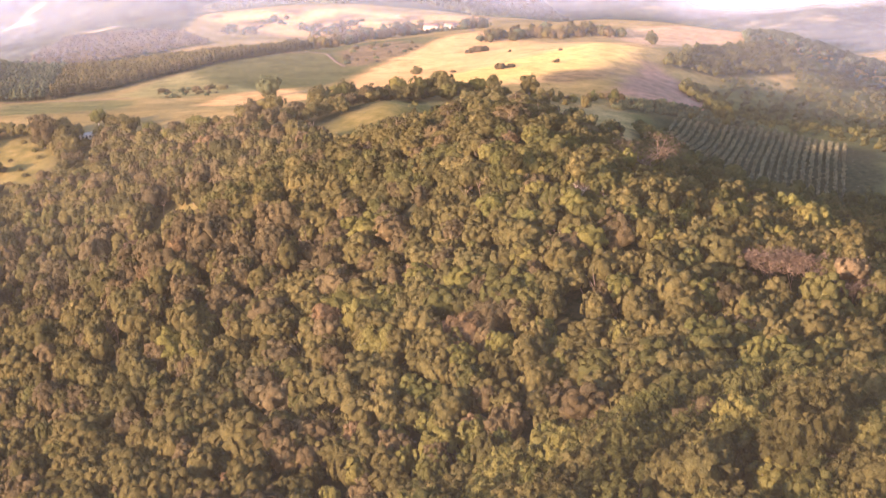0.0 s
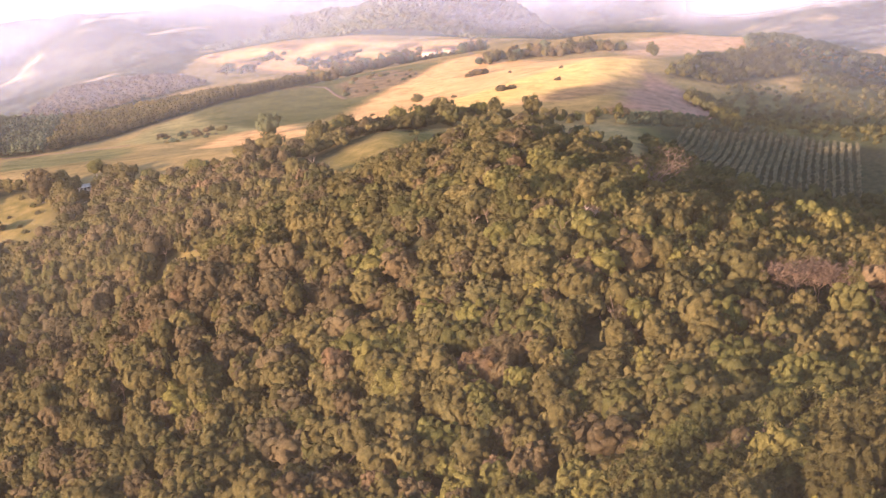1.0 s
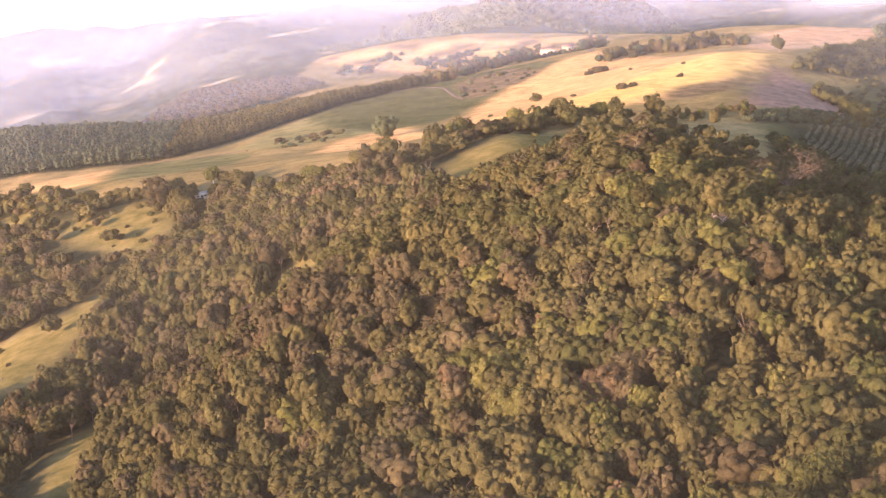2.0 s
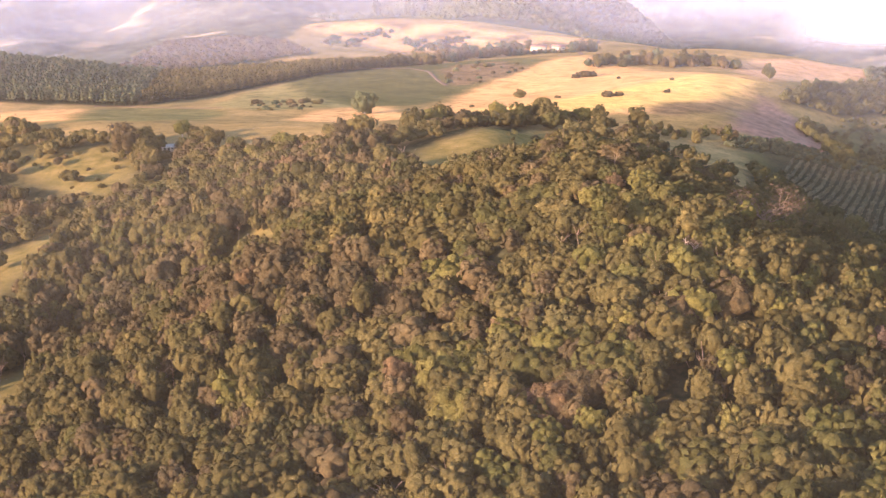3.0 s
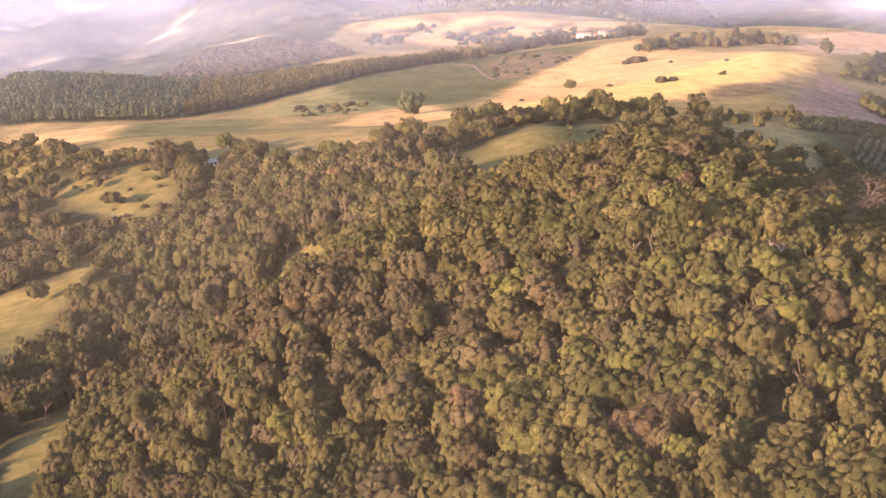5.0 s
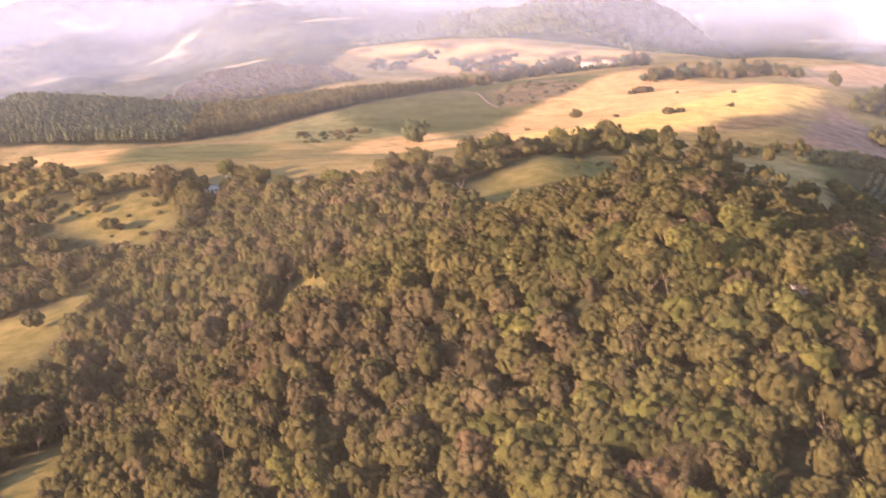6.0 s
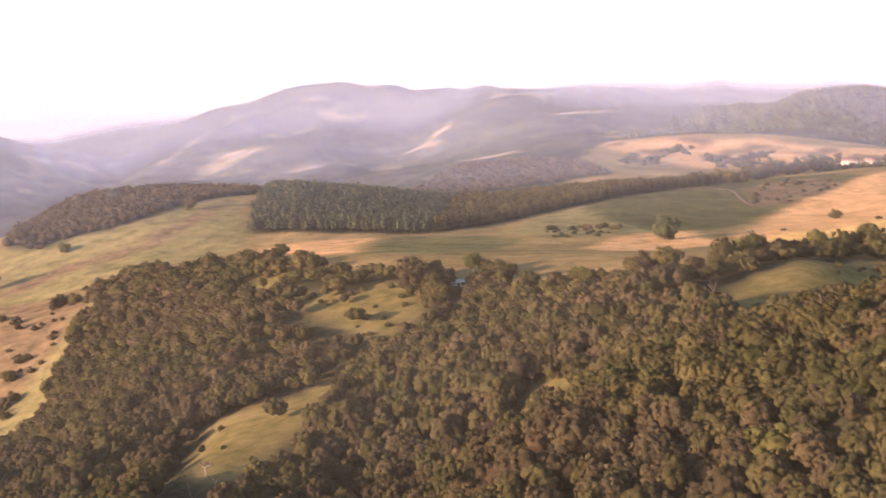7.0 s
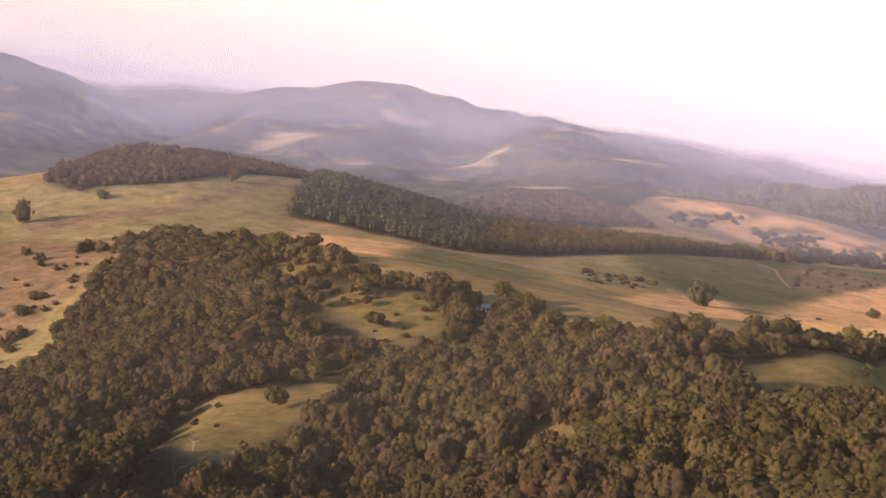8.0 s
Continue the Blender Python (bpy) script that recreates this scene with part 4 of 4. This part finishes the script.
for k in range(70):
    ring = (GLADE_SHED, GLADE_LONG, GLADE_SHED, GLADE_TOP)[k % 4]
    a = np.array(ring)
    x, y = r.uniform(*[(a[:, 0].min(), a[:, 0].max())[q] for q in (0, 1)]), r.uniform(*[(a[:, 1].min(), a[:, 1].max())[q] for q in (0, 1)])
    if not inside(x, y, ring):
        continue
    w = r.uniform(1.0, 2.6)
    field_tree("glade_bush", x, y, w * 0.75, w, ("olive", "brown", "green")[k % 3], "small scrubby bush in a grassy forest glade", "bushes in the glades", base=0.02, lobes=6, leaves=70, leaf=0.36, limbs=3)
# scattered bushes on the pastures
for k in range(64):
    y = r.uniform(570, 740)
    x = np.interp(y, (600, 640, 664, 700, 724), (-289, -291, -286, -292, -283)) - abs(r.normal(0, 20)) + 4
    if inside(x, y, FOREST):
        continue
    w = r.uniform(1.5, 6.0)
    field_tree("pasture_bush", x, y, w * 0.7, w, ("brown", "olive")[k % 2], "low scrubby bush on dry pasture slope", "bushes on the pasture", base=0.02, lobes=5, leaves=70, leaf=0.4, limbs=3)
for x, y, w in ((89, 930, 9), (94, 932, 7), (84, 928, 5), (87, 783, 7), (93, 785, 5), (17, 760, 2.5), (120, 800, 4), (62, 790, 3), (130, 850, 3), (105, 890, 3)):
    field_tree("field_bush", x, y, w * 0.42, w, "brown", "low brown bush on golden grass", "bushes on the golden field", base=0.02, lobes=11, leaves=90, leaf=0.45, limbs=3)
for k in range(80):
    if k < 26:
        x, y = r.uniform(-96, -60), r.uniform(750, 812)
    else:
        x, y = r.uniform(2, 59), r.uniform(915, 1044)
        if not inside(x, y, GULLY):
            continue
    w = r.uniform(1.6, 5.0)
    field_tree("gully_bush", x, y, w * 0.5, w, ("brown", "brown", "olive", "gum")[k % 4], "brown dry bush in a shallow gully", "bushes in the gully", base=0.05, lobes=10, leaves=60, leaf=0.45, limbs=3)
for k in range(44):
    u = k / 43
    x, y = 100 + 90 * u + r.normal(0, 3), 1000 - 12 * u + r.normal(0, 7)
    w = r.uniform(5, 9)
    field_tree("hedge_tree", x, y, w * r.uniform(0.8, 1.1), w, ("olive", "gum", "brown")[k % 3], "olive tree in a hedge on the ridge", "hedge trees on the ridge", base=0.1, lobes=7, leaves=110, leaf=0.6, limbs=3)
for k in range(70):
    u = k / 69
    x, y = -40 + 170 * u, 1090 + 175 * u + r.normal(0, 9)
    w = r.uniform(5, 8.5)
    if 68 < x < 106:
        w *= 0.45
    field_tree("hedge_tree", x, y, w * r.uniform(0.9, 1.5), w, ("gum", "olive", "brown")[k % 3], "dark tree in a hedge below the far field", "hedge trees below the far field", base=0.1, lobes=6, leaves=70, leaf=0.8, limbs=3)
for k in range(230):
    ring = SCRUB_CLUMPS[k % 5]
    a = np.array(ring)
    x, y = r.uniform(a[:, 0].min(), a[:, 0].max()), r.uniform(a[:, 1].min(), a[:, 1].max())
    if not inside(x, y, ring) or wavy(x, y, 14.0, 3.0) < -0.25:
        continue
    w = r.uniform(3, 8)
    field_tree("scrub_bush", x, y, w * 0.5, w, ("olive", "brown", "gum")[k % 3], "grey-green scrub bush on a golden far field", "scrub on the far field", base=0.02, lobes=5, leaves=50, leaf=0.7, limbs=3)


# ---------------------------------------------------------------- planted rows
def crop_rows():
    rr = np.random.default_rng(51)
    bushes = [crown(rr, 1.7, 1.7, 0.0, 2, 14, 0.42) for _ in range(5)]
    for k in range(25):
        y = np.arange(500, 656, 1.25)
        y = y + rr.normal(0, 0.25, len(y))
        x = 134.5 + 3.27 * k + 0.345 * (y - 600) + rr.normal(0, 0.12, len(y))
        ok = inside(x, y, CROP_ROWS) & (rr.uniform(size=len(y)) < 0.93)
        x, y = x[ok], y[ok]
        n = len(x)
        sc = np.repeat(rr.uniform(0.6, 1.05, (n, 1)), 2, 1)
        v, f, t = strewn(bushes, rr.integers(5, size=n), np.stack([x, y, ground(x, y)], 1), sc, rr.uniform(0, 6.28, n), rr.uniform(0, 1, n))
        tagged(new("crop_row", mesh_of("crop_row", v, f, [ROW_LEAF], None, t, smooth=True)), "row of pale green planted bushes in a shaded field", "crop row", "planted rows")


ROW_LEAF = foliage("row_leaves", (0.115, 0.105, 0.064), (0.150, 0.136, 0.084), (0.185, 0.168, 0.105))
crop_rows()


# ---------------------------------------------------------------- dirt tracks
TRACK = plain("bare_earth", (0.095, 0.060, 0.036), (0.150, 0.092, 0.056), 0.3, 0.95)


def dirt_track(line, width, label):
    """A worn strip of bare earth that follows the ground, uneven at its edges."""
    r = np.random.default_rng(len(line) + int(abs(line[0][0])))
    pts = np.array(line, float)
    far = np.concatenate([[0], np.cumsum(np.linalg.norm(np.diff(pts, axis=0), axis=1))])
    at = np.arange(0, far[-1], 2.0)
    p = np.stack([np.interp(at, far, pts[:, k]) for k in (0, 1)], 1)
    for _ in range(6):
        p[1:-1] = (p[:-2] + 2 * p[1:-1] + p[2:]) / 4
    way = np.gradient(p, axis=0)
    side = np.stack([-way[:, 1], way[:, 0]], 1) / np.linalg.norm(way, axis=1, keepdims=True)
    a, b = p + side * width * r.uniform(0.35, 0.6, (len(p), 1)), p - side * width * r.uniform(0.35, 0.6, (len(p), 1))
    rings = [(a, 0.03), (a * 0.8 + b * 0.2, 0.3), (a * 0.2 + b * 0.8, 0.3), (b, 0.03)]
    v = np.concatenate([np.c_[q, ground(q[:, 0], q[:, 1]) + lift] for q, lift in rings])
    n = len(p)
    f = []
    for k in range(3):
        for j in range(n - 1):
            c = k * n + j
            f += [(c, c + n, c + n + 1), (c, c + n + 1, c + 1)]
    tagged(new("dirt_track", mesh_of("dirt_track", v, np.array(f), [TRACK], smooth=True)), label, "track", kind="structure")


dirt_track(((-43, 1008), (-19, 996), (-5, 975), (0, 939), (6, 915)), 2.4, "worn earth track beside a dark green field")
dirt_track(((160, 1420), (147, 1398), (136, 1327), (124, 1261), (104, 1150), (100, 1060)), 3.0, "pale farm road over a far golden field")
dirt_track(((-185, 826), (-171, 836), (-151, 822), (-128, 800), (-109, 780)), 1.6, "worn earth track below a planted block")


# ---------------------------------------------------------------- farm buildings
PLASTER = plain("whitewash", (0.40, 0.33, 0.24), (0.52, 0.43, 0.32), 0.8, 0.9)
ROOF = plain("clay_tiles", (0.26, 0.12, 0.08), (0.36, 0.19, 0.13), 1.5, 0.85)
SHEET = plain("roof_sheet", (0.34, 0.29, 0.23), (0.46, 0.39, 0.31), 0.6, 0.9)
DARK = plain("dark_opening", (0.02, 0.018, 0.016), (0.04, 0.035, 0.03), 2.0, 0.9)


def box(x0, x1, y0, y1, z0, z1):
    v = np.array([(x, y, z) for z in (z0, z1) for y in (y0, y1) for x in (x0, x1)], float)
    f = np.array([(0, 2, 3), (0, 3, 1), (4, 5, 7), (4, 7, 6), (0, 1, 5), (0, 5, 4), (2, 6, 7), (2, 7, 3), (0, 4, 6), (0, 6, 2), (1, 3, 7), (1, 7, 5)])
    return v, f


def farm_building(name, x, y, turn, length, depth, wall, rise, roof, label):
    """Four walls under a gabled roof with eaves, a door and two windows."""
    b = new(name)
    b.matrix_world = pose(x, y, float(ground(x, y)) - 0.3, 0, 0, turn)
    tagged(b, label, "building")
    a, d = length / 2, depth / 2
    part("wall", mesh_of("wall", *box(-a, a, -d, d, 0, wall), [PLASTER]), b)
    gable = np.array([(-a, -d, wall), (-a, d, wall), (-a, 0, wall + rise), (a, -d, wall), (a, d, wall), (a, 0, wall + rise)])
    part("gable", mesh_of("gable", gable, np.array([(0, 2, 1), (3, 4, 5)]), [PLASTER]), b)
    e, o = 0.5, 0.12
    drop = wall - rise * e / d
    for side in (-1, 1):
        v = np.array([(-a - e, side * (d + e), drop), (a + e, side * (d + e), drop), (a + e, 0, wall + rise), (-a - e, 0, wall + rise)])
        v = np.concatenate([v + (0, 0, 0.03), v + (0, 0, 0.03 + o)])
        f = [(0, 1, 2), (0, 2, 3), (4, 6, 5), (4, 7, 6), (0, 4, 5), (0, 5, 1), (1, 5, 6), (1, 6, 2), (3, 2, 6), (3, 6, 7), (0, 3, 7), (0, 7, 4)]
        part("roof", mesh_of("roof", v, np.array(f), [roof]), b)
    part("door", mesh_of("door", *box(-0.45, 0.45, -d - 0.04, -d + 0.02, 0.3, 2.3), [DARK]), b)
    for k in (-1, 1):
        part("window", mesh_of("window", *box(k * a * 0.6 - 0.5, k * a * 0.6 + 0.5, -d - 0.04, -d + 0.02, 1.2, 2.1), [DARK]), b)
    return b


farm_building("shed", -102, 575, 12, 4.6, 3.4, 2.1, 0.8, SHEET, "small pale shed with a light sheet roof by the trees")
farm_building("farmhouse", 84, 1266, -18, 12, 7, 3.4, 1.8, ROOF, "cream farmhouse with a reddish roof among trees")
farm_building("farmhouse", 100, 1270, 20, 10, 7, 3.2, 1.7, ROOF, "cream farmhouse with a reddish roof among trees")


# ---------------------------------------------------------------- sheets that imitate haze
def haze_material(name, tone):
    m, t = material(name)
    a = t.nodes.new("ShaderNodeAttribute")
    a.attribute_name = "veil_density"
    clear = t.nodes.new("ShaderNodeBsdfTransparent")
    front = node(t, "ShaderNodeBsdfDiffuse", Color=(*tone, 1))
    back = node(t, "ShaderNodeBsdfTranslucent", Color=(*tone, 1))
    scatter, mix = t.nodes.new("ShaderNodeMixShader"), t.nodes.new("ShaderNodeMixShader")
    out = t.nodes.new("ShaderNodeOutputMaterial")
    t.links.new(front.outputs[0], scatter.inputs[1])
    t.links.new(back.outputs[0], scatter.inputs[2])
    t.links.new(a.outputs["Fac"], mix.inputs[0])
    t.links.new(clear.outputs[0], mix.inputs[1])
    t.links.new(scatter.outputs[0], mix.inputs[2])
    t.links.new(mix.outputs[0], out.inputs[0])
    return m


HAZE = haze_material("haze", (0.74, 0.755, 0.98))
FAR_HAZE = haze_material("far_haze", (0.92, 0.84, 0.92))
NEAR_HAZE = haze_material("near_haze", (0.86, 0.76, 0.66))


def haze_sheet(y, thick, top, foot, wide, bow=0.16, middle=0.0, level=20, kind=HAZE):
    """An upright sheet across the valley imitating haze, thinned at foot, top and ends."""
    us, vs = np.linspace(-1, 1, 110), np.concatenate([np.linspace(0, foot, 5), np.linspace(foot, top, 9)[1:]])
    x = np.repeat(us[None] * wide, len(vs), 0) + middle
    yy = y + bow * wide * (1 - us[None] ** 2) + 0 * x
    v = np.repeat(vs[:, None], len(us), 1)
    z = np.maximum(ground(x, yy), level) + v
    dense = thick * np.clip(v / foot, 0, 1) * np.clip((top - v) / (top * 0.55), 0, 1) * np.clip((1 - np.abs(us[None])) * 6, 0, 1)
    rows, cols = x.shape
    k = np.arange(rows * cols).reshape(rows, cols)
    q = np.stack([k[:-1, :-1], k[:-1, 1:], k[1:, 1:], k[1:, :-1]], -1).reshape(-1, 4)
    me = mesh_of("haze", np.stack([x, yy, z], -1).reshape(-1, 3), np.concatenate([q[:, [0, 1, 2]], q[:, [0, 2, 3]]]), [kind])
    me.attributes.new("veil_density", "FLOAT", "POINT").data.foreach_set("value", dense.ravel().astype(np.float32))
    tagged(new("haze_backdrop", me), "upright translucent sheet standing in for haze across the valley", "haze", kind="structure")


# the two nearest sheets veil the forest to lift its darkest tones
haze_sheet(72, 0.016, 170, 20, 200, bow=0.0, kind=NEAR_HAZE)
haze_sheet(380, 0.019, 140, 30, 420, bow=0.05, kind=NEAR_HAZE)
haze_sheet(640, 0.07, 140, 45, 620)
haze_sheet(960, 0.10, 150, 16, 1000)
haze_sheet(1640, 0.09, 190, 22, 1500)
haze_sheet(2085, 0.06, 230, 25, 2000, bow=0.04)
haze_sheet(2250, 0.20, 240, 25, 2000)
haze_sheet(3250, 0.62, 320, 30, 2800, kind=FAR_HAZE)
# this sheet stands for the low white mist over the east valley
haze_sheet(1950, 0.8, 115, 25, 800, bow=0.05, middle=1220, level=6, kind=FAR_HAZE)
